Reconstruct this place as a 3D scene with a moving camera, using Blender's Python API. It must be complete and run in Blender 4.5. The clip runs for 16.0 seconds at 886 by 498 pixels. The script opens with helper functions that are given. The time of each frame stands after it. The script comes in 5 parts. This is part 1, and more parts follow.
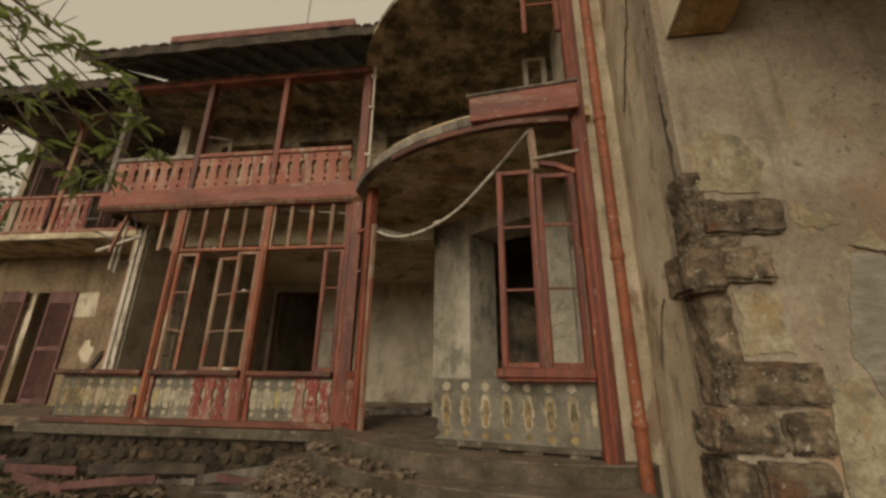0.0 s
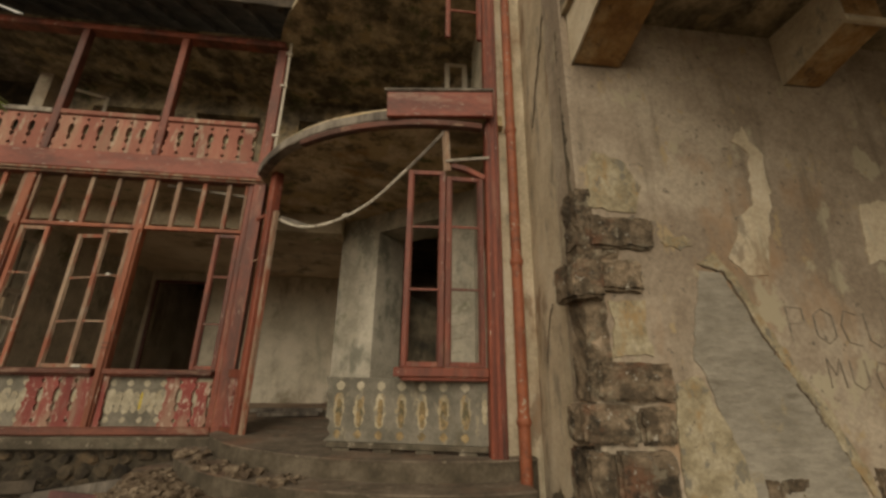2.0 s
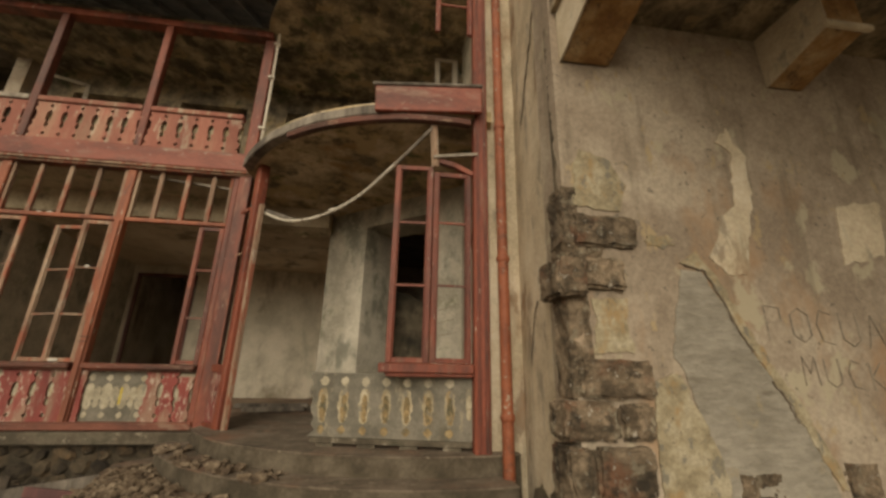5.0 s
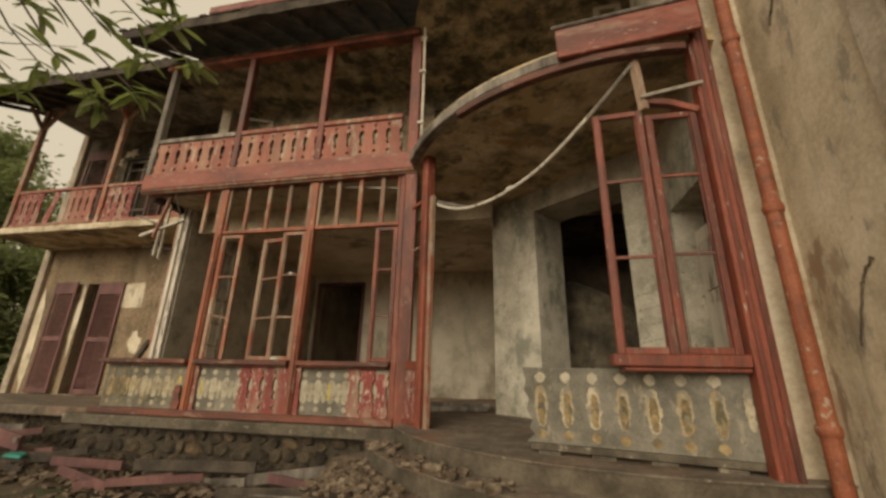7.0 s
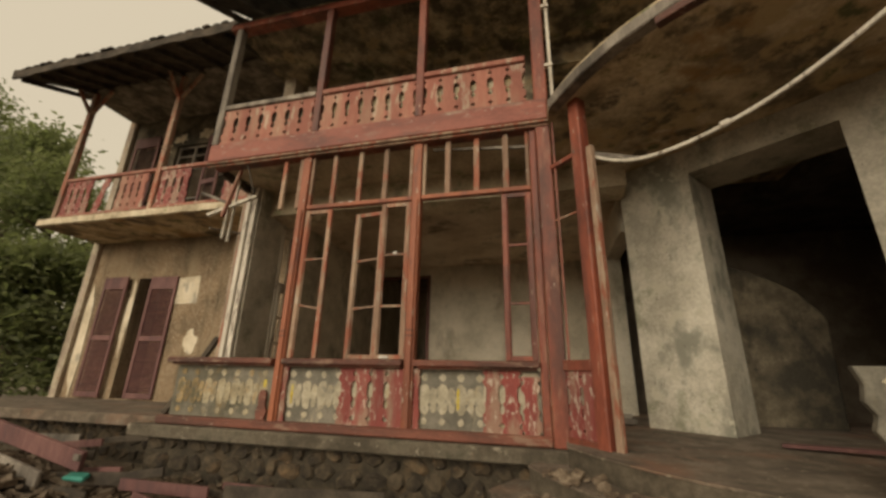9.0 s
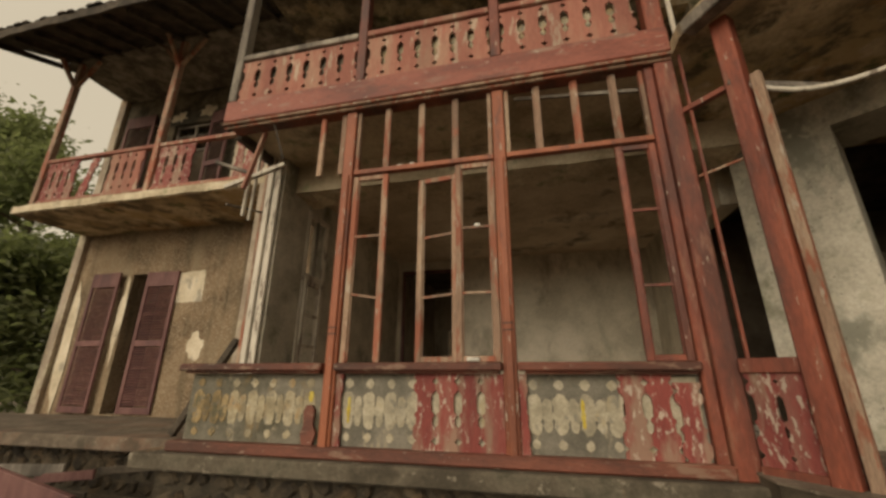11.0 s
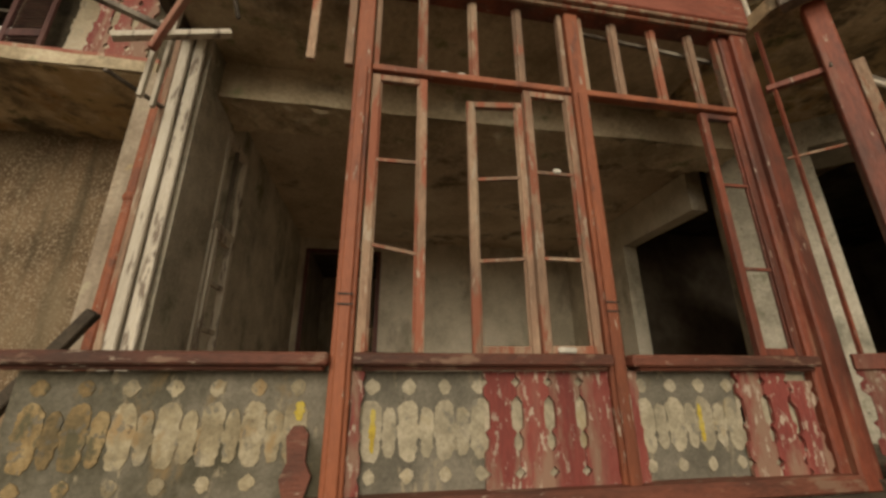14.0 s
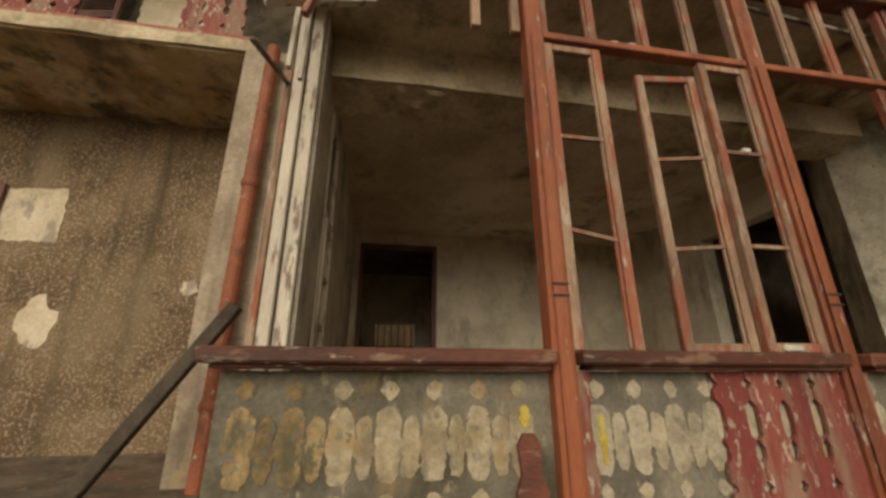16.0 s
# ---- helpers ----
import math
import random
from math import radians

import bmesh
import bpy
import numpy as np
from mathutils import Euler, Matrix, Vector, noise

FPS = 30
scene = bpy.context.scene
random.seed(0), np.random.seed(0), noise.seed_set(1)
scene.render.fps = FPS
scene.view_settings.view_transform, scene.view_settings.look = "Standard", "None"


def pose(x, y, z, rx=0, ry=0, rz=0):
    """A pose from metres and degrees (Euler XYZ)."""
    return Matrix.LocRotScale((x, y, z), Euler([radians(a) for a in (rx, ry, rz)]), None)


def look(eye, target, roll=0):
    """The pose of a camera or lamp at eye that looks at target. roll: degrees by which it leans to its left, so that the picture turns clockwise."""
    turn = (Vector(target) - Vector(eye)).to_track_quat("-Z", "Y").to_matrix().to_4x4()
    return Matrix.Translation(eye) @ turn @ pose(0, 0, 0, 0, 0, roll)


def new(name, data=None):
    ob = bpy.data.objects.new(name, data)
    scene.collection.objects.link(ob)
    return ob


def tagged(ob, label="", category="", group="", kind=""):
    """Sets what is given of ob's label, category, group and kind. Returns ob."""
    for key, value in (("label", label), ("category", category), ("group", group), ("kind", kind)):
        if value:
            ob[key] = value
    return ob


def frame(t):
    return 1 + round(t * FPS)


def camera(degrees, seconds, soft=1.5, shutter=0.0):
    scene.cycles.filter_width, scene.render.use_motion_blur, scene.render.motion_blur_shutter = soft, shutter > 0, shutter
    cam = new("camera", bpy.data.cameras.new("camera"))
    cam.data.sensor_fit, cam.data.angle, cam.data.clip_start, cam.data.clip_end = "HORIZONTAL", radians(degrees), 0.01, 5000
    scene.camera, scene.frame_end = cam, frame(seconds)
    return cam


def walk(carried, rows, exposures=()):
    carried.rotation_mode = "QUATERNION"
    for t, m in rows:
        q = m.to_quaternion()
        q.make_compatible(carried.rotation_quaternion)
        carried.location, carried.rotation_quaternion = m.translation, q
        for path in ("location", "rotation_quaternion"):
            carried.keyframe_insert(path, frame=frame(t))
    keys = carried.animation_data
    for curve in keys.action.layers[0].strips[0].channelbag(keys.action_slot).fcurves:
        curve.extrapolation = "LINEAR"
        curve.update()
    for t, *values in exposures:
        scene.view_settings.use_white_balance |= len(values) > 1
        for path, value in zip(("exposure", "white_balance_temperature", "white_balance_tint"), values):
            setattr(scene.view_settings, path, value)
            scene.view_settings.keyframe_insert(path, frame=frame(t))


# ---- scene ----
cam = camera(97.0, 16.0, soft=2.9)
METRES, EYE, TILT, LEAN, TURN = 8.0, 1.5, 0.0, 0.0, 7.2
ROWS = [
    (0.0, 0.0, 0.0, 0.0, -0.21, 17.73, -0.66),
    (0.5, 0.0013, 0.0018, -0.0006, -2.64, 17.99, -0.66),
    (1.0, 0.0052, 0.0035, -0.0007, -6.78, 18.0, -0.74),
    (1.5, 0.007, 0.0064, -0.0005, -10.34, 17.93, -0.82),
    (2.0, 0.0091, 0.0068, -0.0009, -13.57, 17.89, -0.84),
    (2.5, 0.0115, 0.0076, -0.0004, -16.01, 18.0, -0.99),
    (3.0, 0.0131, 0.0077, -0.0004, -18.04, 18.11, -0.99),
    (5.5, 0.0135, 0.0067, -0.0004, -12.5, 17.23, -1.14),
    (6.0, -0.0042, 0.0274, -0.0094, -3.02, 17.36, -1.45),
    (6.5, -0.0341, 0.06, -0.013, 0.66, 17.53, -1.06),
    (7.0, -0.0658, 0.0991, -0.0108, 4.22, 17.31, -1.14),
    (7.5, -0.119, 0.1266, -0.0172, 6.22, 17.59, -1.17),
    (8.0, -0.1665, 0.1622, -0.0224, 5.89, 17.98, -0.83),
    (8.5, -0.217, 0.2057, -0.0156, 6.09, 17.44, -1.09),
    (9.0, -0.267, 0.2374, -0.0162, 6.99, 17.69, -1.2),
    (9.5, -0.3044, 0.2723, -0.0133, 6.93, 18.09, -0.6),
    (10.0, -0.3339, 0.2982, -0.0126, 9.2, 17.79, -0.49),
    (12.5, -0.5286, 0.4689, -0.0141, -5.31, 18.51, 0.33),
    (13.0, -0.5555, 0.4917, -0.0119, -10.07, 18.34, 0.07),
    (13.5, -0.5872, 0.5115, -0.0127, -16.04, 18.51, -0.11),
    (14.0, -0.6081, 0.539, -0.0154, -16.79, 18.3, 0.11),
    (14.5, -0.6342, 0.5629, -0.0154, -15.23, 18.41, -0.22),
    (15.0, -0.6717, 0.5757, -0.0141, -15.34, 18.46, -0.16),
    (15.5, -0.7055, 0.5938, -0.0166, -15.73, 18.46, 0.11),
    (16.0, -0.7366, 0.6132, -0.0138, -16.57, 18.1, -0.03),
]
EXPOSURES = [(0.0, 0.36), (2.5, 0.42), (3.2, 0.46), (5.3, 0.76), (6.0, 0.82), (7.5, 0.78), (9.0, 0.76), (10.0, 0.72), (12.5, 0.58), (16.0, 0.68)]
walk(cam, [(t, pose(0, 0, EYE, TILT, LEAN, TURN) @ pose(METRES * x, METRES * y, METRES * z, 90 + pitch, roll, yaw)) for t, x, y, z, yaw, pitch, roll in ROWS], EXPOSURES)

# ---- world and sun: warm overcast evening ----
world = bpy.data.worlds.new("sky")
scene.world = world
world.use_nodes = True
wn, wl = world.node_tree.nodes, world.node_tree.links
wn.clear()
sky = wn.new("ShaderNodeTexSky")
sky.sky_type = "NISHITA"
sky.sun_disc = False
sky.sun_elevation, sky.sun_rotation = radians(22), radians(196)
sky.dust_density, sky.air_density = 4.0, 1.6
cloud = wn.new("ShaderNodeRGB")
cloud.outputs[0].default_value = (6.3, 5.3, 3.75, 1)
smix = wn.new("ShaderNodeMixRGB")
smix.inputs[0].default_value = 0.9
wbg, wout = wn.new("ShaderNodeBackground"), wn.new("ShaderNodeOutputWorld")
wbg.inputs[1].default_value = 0.07
wl.new(sky.outputs[0], smix.inputs[1])
wl.new(cloud.outputs[0], smix.inputs[2])
wl.new(smix.outputs[0], wbg.inputs[0])
wl.new(wbg.outputs[0], wout.inputs[0])
sun = new("sun", bpy.data.lights.new("sun", "SUN"))
sun.data.energy, sun.data.angle, sun.data.color = 1.2, radians(40), (1.0, 0.9, 0.72)
sun.matrix_world = look((-4.5, -16, 6.5), (0, 0, 0))


# ---- materials ----
def ramp(nt, fac, stops):
    r = nt.nodes.new("ShaderNodeValToRGB")
    e = r.color_ramp.elements
    while len(e) < len(stops):
        e.new(0.5)
    for i, (p, c) in enumerate(stops):
        e[i].position, e[i].color = p, (*c, 1) if len(c) == 3 else c
    nt.links.new(fac, r.inputs[0])
    return r.outputs[0]


def noise_tex(nt, vec, scale, detail=5, rough=0.6, stretch=(1, 1, 1)):
    m = nt.nodes.new("ShaderNodeMapping")
    m.inputs["Scale"].default_value = stretch
    nt.links.new(vec, m.inputs[0])
    n = nt.nodes.new("ShaderNodeTexNoise")
    n.inputs["Scale"].default_value, n.inputs["Detail"].default_value = scale, detail
    n.inputs["Roughness"].default_value = rough
    nt.links.new(m.outputs[0], n.inputs[0])
    c = nt.nodes.new("ShaderNodeMapRange")
    c.inputs[1].default_value, c.inputs[2].default_value = 0.22, 0.78
    nt.links.new(n.outputs[0], c.inputs[0])
    return c.outputs[0]


def mixc(nt, fac, a, b, mode="MIX"):
    m = nt.nodes.new("ShaderNodeMixRGB")
    m.blend_type = mode
    for s, v in zip(m.inputs, (fac, a, b)):
        if isinstance(v, (int, float)):
            s.default_value = v
        elif isinstance(v, tuple):
            s.default_value = (*v, 1)
        else:
            nt.links.new(v, s)
    return m.outputs[0]


def material(name, cols, scale=3.0, rough=0.85, bump=0.3, bump_scale=40, layers=(), stretch=(1, 1, 1), speck=0.25, vary=0.0, metal=0.0):
    """cols: 3 colours over a large noise; layers: (colour, scale, threshold, softness, stretch) patches laid over it."""
    m = bpy.data.materials.new(name)
    m.use_nodes = True
    nt = m.node_tree
    bs = nt.nodes["Principled BSDF"]
    geo = nt.nodes.new("ShaderNodeNewGeometry")
    info = nt.nodes.new("ShaderNodeObjectInfo")
    shift = nt.nodes.new("ShaderNodeVectorMath")
    shift.operation = "MULTIPLY_ADD"
    nt.links.new(info.outputs["Random"], shift.inputs[0])
    shift.inputs[1].default_value = (17.0 * bool(vary), 9.0 * bool(vary), 5.0 * bool(vary))
    nt.links.new(geo.outputs["Position"], shift.inputs[2])
    vec = shift.outputs[0]
    base = ramp(nt, noise_tex(nt, vec, scale, 6, 0.65, stretch), [(0.3, cols[0]), (0.5, cols[1]), (0.7, cols[2])])
    fine = noise_tex(nt, vec, bump_scale, 4, 0.7, stretch)
    base = mixc(nt, speck, base, ramp(nt, fine, [(0.3, (0.25, 0.25, 0.25)), (0.7, (0.75, 0.75, 0.75))]), "OVERLAY")
    height = fine
    for col, sc, th, soft, st in layers:
        n = noise_tex(nt, vec, sc, 7, 0.65, st)
        f = ramp(nt, n, [(th, (0, 0, 0)), (min(1.0, th + soft + 0.05), (0.85, 0.85, 0.85))])
        base = mixc(nt, f, base, col)
        height = mixc(nt, 0.25, height, f)
    if vary:
        hs = nt.nodes.new("ShaderNodeHueSaturation")
        mr = nt.nodes.new("ShaderNodeMapRange")
        mr.inputs[3].default_value, mr.inputs[4].default_value = 1 - vary, 1 + vary
        nt.links.new(info.outputs["Random"], mr.inputs[0])
        nt.links.new(mr.outputs[0], hs.inputs["Value"])
        nt.links.new(base, hs.inputs["Color"])
        base = hs.outputs[0]
    nt.links.new(base, bs.inputs["Base Color"])
    bs.inputs["Roughness"].default_value, bs.inputs["Metallic"].default_value = rough, metal
    b = nt.nodes.new("ShaderNodeBump")
    b.inputs["Strength"].default_value, b.inputs["Distance"].default_value = bump, 0.02
    nt.links.new(height, b.inputs["Height"])
    nt.links.new(b.outputs[0], bs.inputs["Normal"])
    return m


V = (1, 1, 0.22)


def let_light_through(m, tint, share):
    """Turns a share of a leaf's surface translucent."""
    nt = m.node_tree
    out, bs = nt.nodes["Material Output"], nt.nodes["Principled BSDF"]
    tr, mx = nt.nodes.new("ShaderNodeBsdfTranslucent"), nt.nodes.new("ShaderNodeMixShader")
    tr.inputs[0].default_value, mx.inputs[0].default_value = (*tint, 1), share
    nt.links.new(bs.outputs[0], mx.inputs[1])
    nt.links.new(tr.outputs[0], mx.inputs[2])
    nt.links.new(mx.outputs[0], out.inputs[0])


WHITE = (0.46, 0.38, 0.3)
M = {}
M["red"] = material("red_paint", [(0.1, 0.031, 0.02), (0.185, 0.047, 0.027), (0.26, 0.069, 0.037)], 2.2, 0.55, 0.4, 60,
                    [((0.24, 0.11, 0.07), 7, 0.62, 0.12, V), (WHITE, 30, 0.74, 0.03, V), ((0.06, 0.026, 0.02), 3.5, 0.56, 0.25, (1, 1, 0.4))], V, 0.3, 0.12)
M["red_board"] = material("red_paint_on_boards", [(0.13, 0.037, 0.025), (0.205, 0.053, 0.032), (0.27, 0.076, 0.047)], 2.6, 0.55, 0.4, 60,
                          [((0.3, 0.18, 0.13), 5, 0.58, 0.16, (0.35, 1, 1)), (WHITE, 20, 0.72, 0.04, (0.3, 1, 1)), ((0.07, 0.03, 0.02), 3.5, 0.6, 0.2, (0.3, 1, 1))], (0.3, 1, 1), 0.3, 0.1)
M["orange"] = material("orange_paint", [(0.18, 0.055, 0.028), (0.265, 0.08, 0.036), (0.33, 0.105, 0.048)], 2.0, 0.6, 0.3, 60,
                       [((0.1, 0.04, 0.03), 6, 0.63, 0.12, V), (WHITE, 24, 0.71, 0.03, V)], V, 0.2, 0.08)
M["pinkred"] = material("flaking_red_paint", [(0.19, 0.042, 0.036), (0.25, 0.056, 0.046), (0.25, 0.09, 0.07)], 3.0, 0.75, 0.5, 70,
                        [((0.29, 0.19, 0.135), 4, 0.49, 0.1, V), ((0.5, 0.41, 0.33), 24, 0.61, 0.03, (1, 1, 0.4))], V, 0.2, 0.15)
M["upred"] = material("faded_red_paint", [(0.28, 0.1, 0.07), (0.33, 0.13, 0.09), (0.35, 0.19, 0.13)], 3.0, 0.75, 0.4, 60,
                      [((0.45, 0.36, 0.27), 8, 0.62, 0.05, V)], V, 0.2, 0.15)
M["bare"] = material("weathered_wood", [(0.2, 0.13, 0.09), (0.3, 0.19, 0.13), (0.42, 0.3, 0.21)], 3, 0.8, 0.5, 70,
                     [((0.3, 0.09, 0.05), 8, 0.52, 0.05, V), (WHITE, 18, 0.66, 0.03, V)], V, 0.3, 0.15)
M["grey"] = material("grey_wood", [(0.1, 0.085, 0.07), (0.2, 0.17, 0.14), (0.33, 0.29, 0.24)], 3, 0.85, 0.5, 70, [], V, 0.3, 0.2)
M["white_wood"] = material("peeling_white_wood", [(0.5, 0.45, 0.37), (0.62, 0.56, 0.47), (0.7, 0.64, 0.54)], 3, 0.7, 0.4, 60,
                           [((0.17, 0.12, 0.09), 9, 0.6, 0.06, V)], V, 0.2, 0.05)
M["shutter"] = material("maroon_shutter", [(0.1, 0.045, 0.045), (0.14, 0.06, 0.055), (0.19, 0.09, 0.08)], 3, 0.7, 0.3, 50, [], V, 0.2, 0.1)
M["plaster"] = material("stained_plaster", [(0.29, 0.232, 0.175), (0.38, 0.312, 0.24), (0.46, 0.39, 0.305)], 1.3, 0.95, 0.45, 30,
                        [((0.39, 0.235, 0.125), 1.3, 0.56, 0.22, (1, 1, 0.6)), ((0.47, 0.415, 0.3), 2.2, 0.64, 0.02, (1, 1, 0.8)),
                         ((0.17, 0.14, 0.1), 2.5, 0.58, 0.3, (1.8, 1.8, 0.2)), ((0.15, 0.13, 0.1), 14, 0.72, 0.04, (1, 1, 1)), ((0.44, 0.34, 0.2), 6, 0.7, 0.03, (1, 1, 0.5))])
M["white_plaster"] = material("pale_plaster", [(0.38, 0.345, 0.275), (0.5, 0.455, 0.37), (0.6, 0.55, 0.455)], 1.8, 0.95, 0.35, 30,
                              [((0.22, 0.215, 0.17), 1.5, 0.53, 0.12, (1, 1, 0.6)), ((0.15, 0.165, 0.09), 2.2, 0.64, 0.2, (1, 1, 0.8)), ((0.5, 0.46, 0.36), 5, 0.62, 0.02, (1, 1, 1)), ((0.17, 0.15, 0.12), 18, 0.74, 0.03, (1, 1, 1))])
M["in_plaster"] = material("dim_plaster", [(0.5, 0.45, 0.35), (0.62, 0.565, 0.45), (0.72, 0.65, 0.53)], 1.2, 0.95, 0.3, 25,
                           [((0.24, 0.19, 0.13), 1.1, 0.55, 0.2, (1, 1, 0.5)), ((0.24, 0.25, 0.16), 1.7, 0.66, 0.3, (1, 1, 0.4))])
M["soffit"] = material("mouldy_soffit", [(0.2, 0.155, 0.1), (0.46, 0.36, 0.225), (0.66, 0.54, 0.37)], 1.7, 0.95, 0.6, 20,
                       [((0.5, 0.37, 0.2), 1.3, 0.52, 0.03, (1, 1, 1)), ((0.1, 0.078, 0.054), 1.8, 0.6, 0.08, (1, 1, 1)), ((0.34, 0.2, 0.08), 1.2, 0.62, 0.1, (1, 1, 1)), ((0.1, 0.115, 0.05), 2.6, 0.64, 0.1, (1, 1, 1))])
M["soffit_dark"] = material("dark_blotched_soffit", [(0.085, 0.07, 0.05), (0.22, 0.18, 0.125), (0.45, 0.37, 0.25)], 1.9, 0.95, 0.6, 20,
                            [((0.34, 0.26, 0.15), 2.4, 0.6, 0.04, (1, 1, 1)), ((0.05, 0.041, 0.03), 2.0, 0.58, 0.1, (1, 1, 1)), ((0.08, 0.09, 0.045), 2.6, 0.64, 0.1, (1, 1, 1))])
M["ceiling"] = material("stained_ceiling", [(0.46, 0.37, 0.26), (0.58, 0.48, 0.35), (0.68, 0.59, 0.46)], 0.9, 0.95, 0.3, 20,
                        [((0.12, 0.09, 0.06), 1.3, 0.6, 0.15, (1, 1, 1))])
M["roughcast"] = material("roughcast", [(0.15, 0.1, 0.057), (0.24, 0.163, 0.095), (0.31, 0.22, 0.135)], 1.1, 0.95, 1.0, 60,
                          [((0.46, 0.37, 0.26), 34, 0.54, 0.05, (1, 1, 1)), ((0.11, 0.085, 0.05), 2.4, 0.52, 0.3, (2, 2, 0.2)), ((0.3, 0.235, 0.15), 1.2, 0.62, 0.2, (1, 1, 0.5))], speck=0.6)
M["cream"] = material("cream_paint", [(0.27, 0.225, 0.145), (0.37, 0.315, 0.21), (0.45, 0.39, 0.28)], 7, 0.9, 0.4, 40,
                      [((0.36, 0.245, 0.12), 6, 0.56, 0.12, (1, 1, 0.6)), ((0.2, 0.185, 0.15), 11, 0.6, 0.06, (1, 1, 0.7)), ((0.13, 0.1, 0.07), 24, 0.72, 0.03, (1, 1, 1))], vary=0.12)
M["dirty_cream"] = material("mossy_cream_paint", [(0.17, 0.13, 0.07), (0.29, 0.205, 0.1), (0.37, 0.28, 0.15)], 7, 0.95, 0.5, 40,
                            [((0.1, 0.095, 0.06), 8, 0.54, 0.08, (1, 1, 0.6)), ((0.17, 0.155, 0.125), 13, 0.6, 0.05, (1, 1, 1))], vary=0.15)
M["yellow"] = material("yellow_stain", [(0.45, 0.33, 0.05), (0.55, 0.42, 0.06), (0.5, 0.42, 0.15)], 6)
M["panel"] = material("grey_cement_panel", [(0.13, 0.118, 0.094), (0.178, 0.162, 0.129), (0.23, 0.207, 0.166)], 3.0, 0.9, 0.3, 45,
                      [((0.12, 0.098, 0.062), 2.4, 0.58, 0.2, (1, 1, 0.5)), ((0.36, 0.31, 0.22), 9, 0.66, 0.08, (1, 1, 0.4)), ((0.1, 0.08, 0.055), 22, 0.74, 0.03, (1, 1, 1))])
M["concrete"] = material("old_concrete", [(0.07, 0.057, 0.04), (0.115, 0.095, 0.068), (0.185, 0.155, 0.115)], 2.4, 0.95, 0.6, 30,
                         [((0.06, 0.055, 0.036), 2.4, 0.56, 0.12, (1, 1, 1)), ((0.3, 0.17, 0.085), 1.4, 0.68, 0.1, (1, 1, 1)), ((0.3, 0.26, 0.2), 9, 0.68, 0.04, (1, 1, 1))])
M["rust_conc"] = material("rust_stained_concrete", [(0.28, 0.15, 0.06), (0.4, 0.24, 0.1), (0.5, 0.36, 0.2)], 3, 0.9, 0.4, 30,
                          [((0.16, 0.1, 0.06), 5, 0.6, 0.1, (1, 1, 1))])
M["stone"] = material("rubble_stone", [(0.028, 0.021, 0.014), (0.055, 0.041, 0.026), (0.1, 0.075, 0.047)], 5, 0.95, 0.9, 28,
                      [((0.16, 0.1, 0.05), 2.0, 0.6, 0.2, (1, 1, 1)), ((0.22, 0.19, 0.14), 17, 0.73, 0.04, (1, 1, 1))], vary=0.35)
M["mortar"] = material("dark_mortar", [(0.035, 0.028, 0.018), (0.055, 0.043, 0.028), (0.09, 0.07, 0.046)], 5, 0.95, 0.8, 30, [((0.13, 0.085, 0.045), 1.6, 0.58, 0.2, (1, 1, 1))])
M["quoin"] = material("lichen_stone", [(0.07, 0.052, 0.034), (0.15, 0.112, 0.074), (0.25, 0.19, 0.13)], 7, 0.95, 1.0, 32,
                      [((0.2, 0.1, 0.058), 2.2, 0.58, 0.12, (1, 1, 1)), ((0.035, 0.028, 0.02), 6, 0.6, 0.08, (1, 1, 1)), ((0.3, 0.26, 0.19), 9, 0.62, 0.08, (1, 1, 1)), ((0.55, 0.5, 0.42), 21, 0.7, 0.03, (1, 1, 1))], vary=0.25, speck=0.5)
M["pipe"] = material("rusty_pipe", [(0.2, 0.06, 0.028), (0.27, 0.08, 0.035), (0.32, 0.1, 0.045)], 3, 0.6, 0.3, 50,
                     [((0.4, 0.33, 0.25), 14, 0.7, 0.03, (1, 1, 1)), ((0.12, 0.05, 0.03), 5, 0.62, 0.1, (1, 1, 1))])
M["tile"] = material("dark_roof_tile", [(0.03, 0.025, 0.02), (0.055, 0.042, 0.032), (0.09, 0.06, 0.042)], 4, 0.95, 0.6, 30, vary=0.25)
M["redfascia"] = material("red_metal_ridge", [(0.14, 0.04, 0.03), (0.2, 0.06, 0.045), (0.24, 0.09, 0.07)], 3, 0.6, 0.2, 40)
M["ground"] = material("earth", [(0.08, 0.06, 0.04), (0.14, 0.105, 0.07), (0.2, 0.16, 0.11)], 2, 0.95, 0.8, 25, [((0.07, 0.08, 0.03), 0.7, 0.55, 0.15, (1, 1, 1))])
M["rubble"] = material("broken_tile", [(0.09, 0.062, 0.04), (0.15, 0.108, 0.07), (0.23, 0.18, 0.13)], 6, 0.95, 0.6, 30, vary=0.4)
M["leaf"] = material("leaf", [(0.07, 0.1, 0.03), (0.11, 0.14, 0.05), (0.19, 0.21, 0.09)], 3, 0.5, 0.1, 40, vary=0.3)
M["leaf_far"] = material("far_leaf", [(0.07, 0.085, 0.036), (0.13, 0.145, 0.07), (0.22, 0.23, 0.125)], 0.7, 0.7, 0.1, 20)
M["bark"] = material("bark", [(0.06, 0.045, 0.03), (0.1, 0.075, 0.05), (0.15, 0.12, 0.08)], 6, 0.95, 0.8, 30, [], (1, 1, 0.3))
M["iron"] = material("dark_iron", [(0.02, 0.018, 0.016), (0.04, 0.032, 0.026), (0.06, 0.045, 0.035)], 5, 0.7, 0.3, 40)
M["floor"] = material("dusty_floor", [(0.2, 0.14, 0.1), (0.3, 0.21, 0.15), (0.38, 0.29, 0.21)], 1.5, 0.9, 0.3, 40)
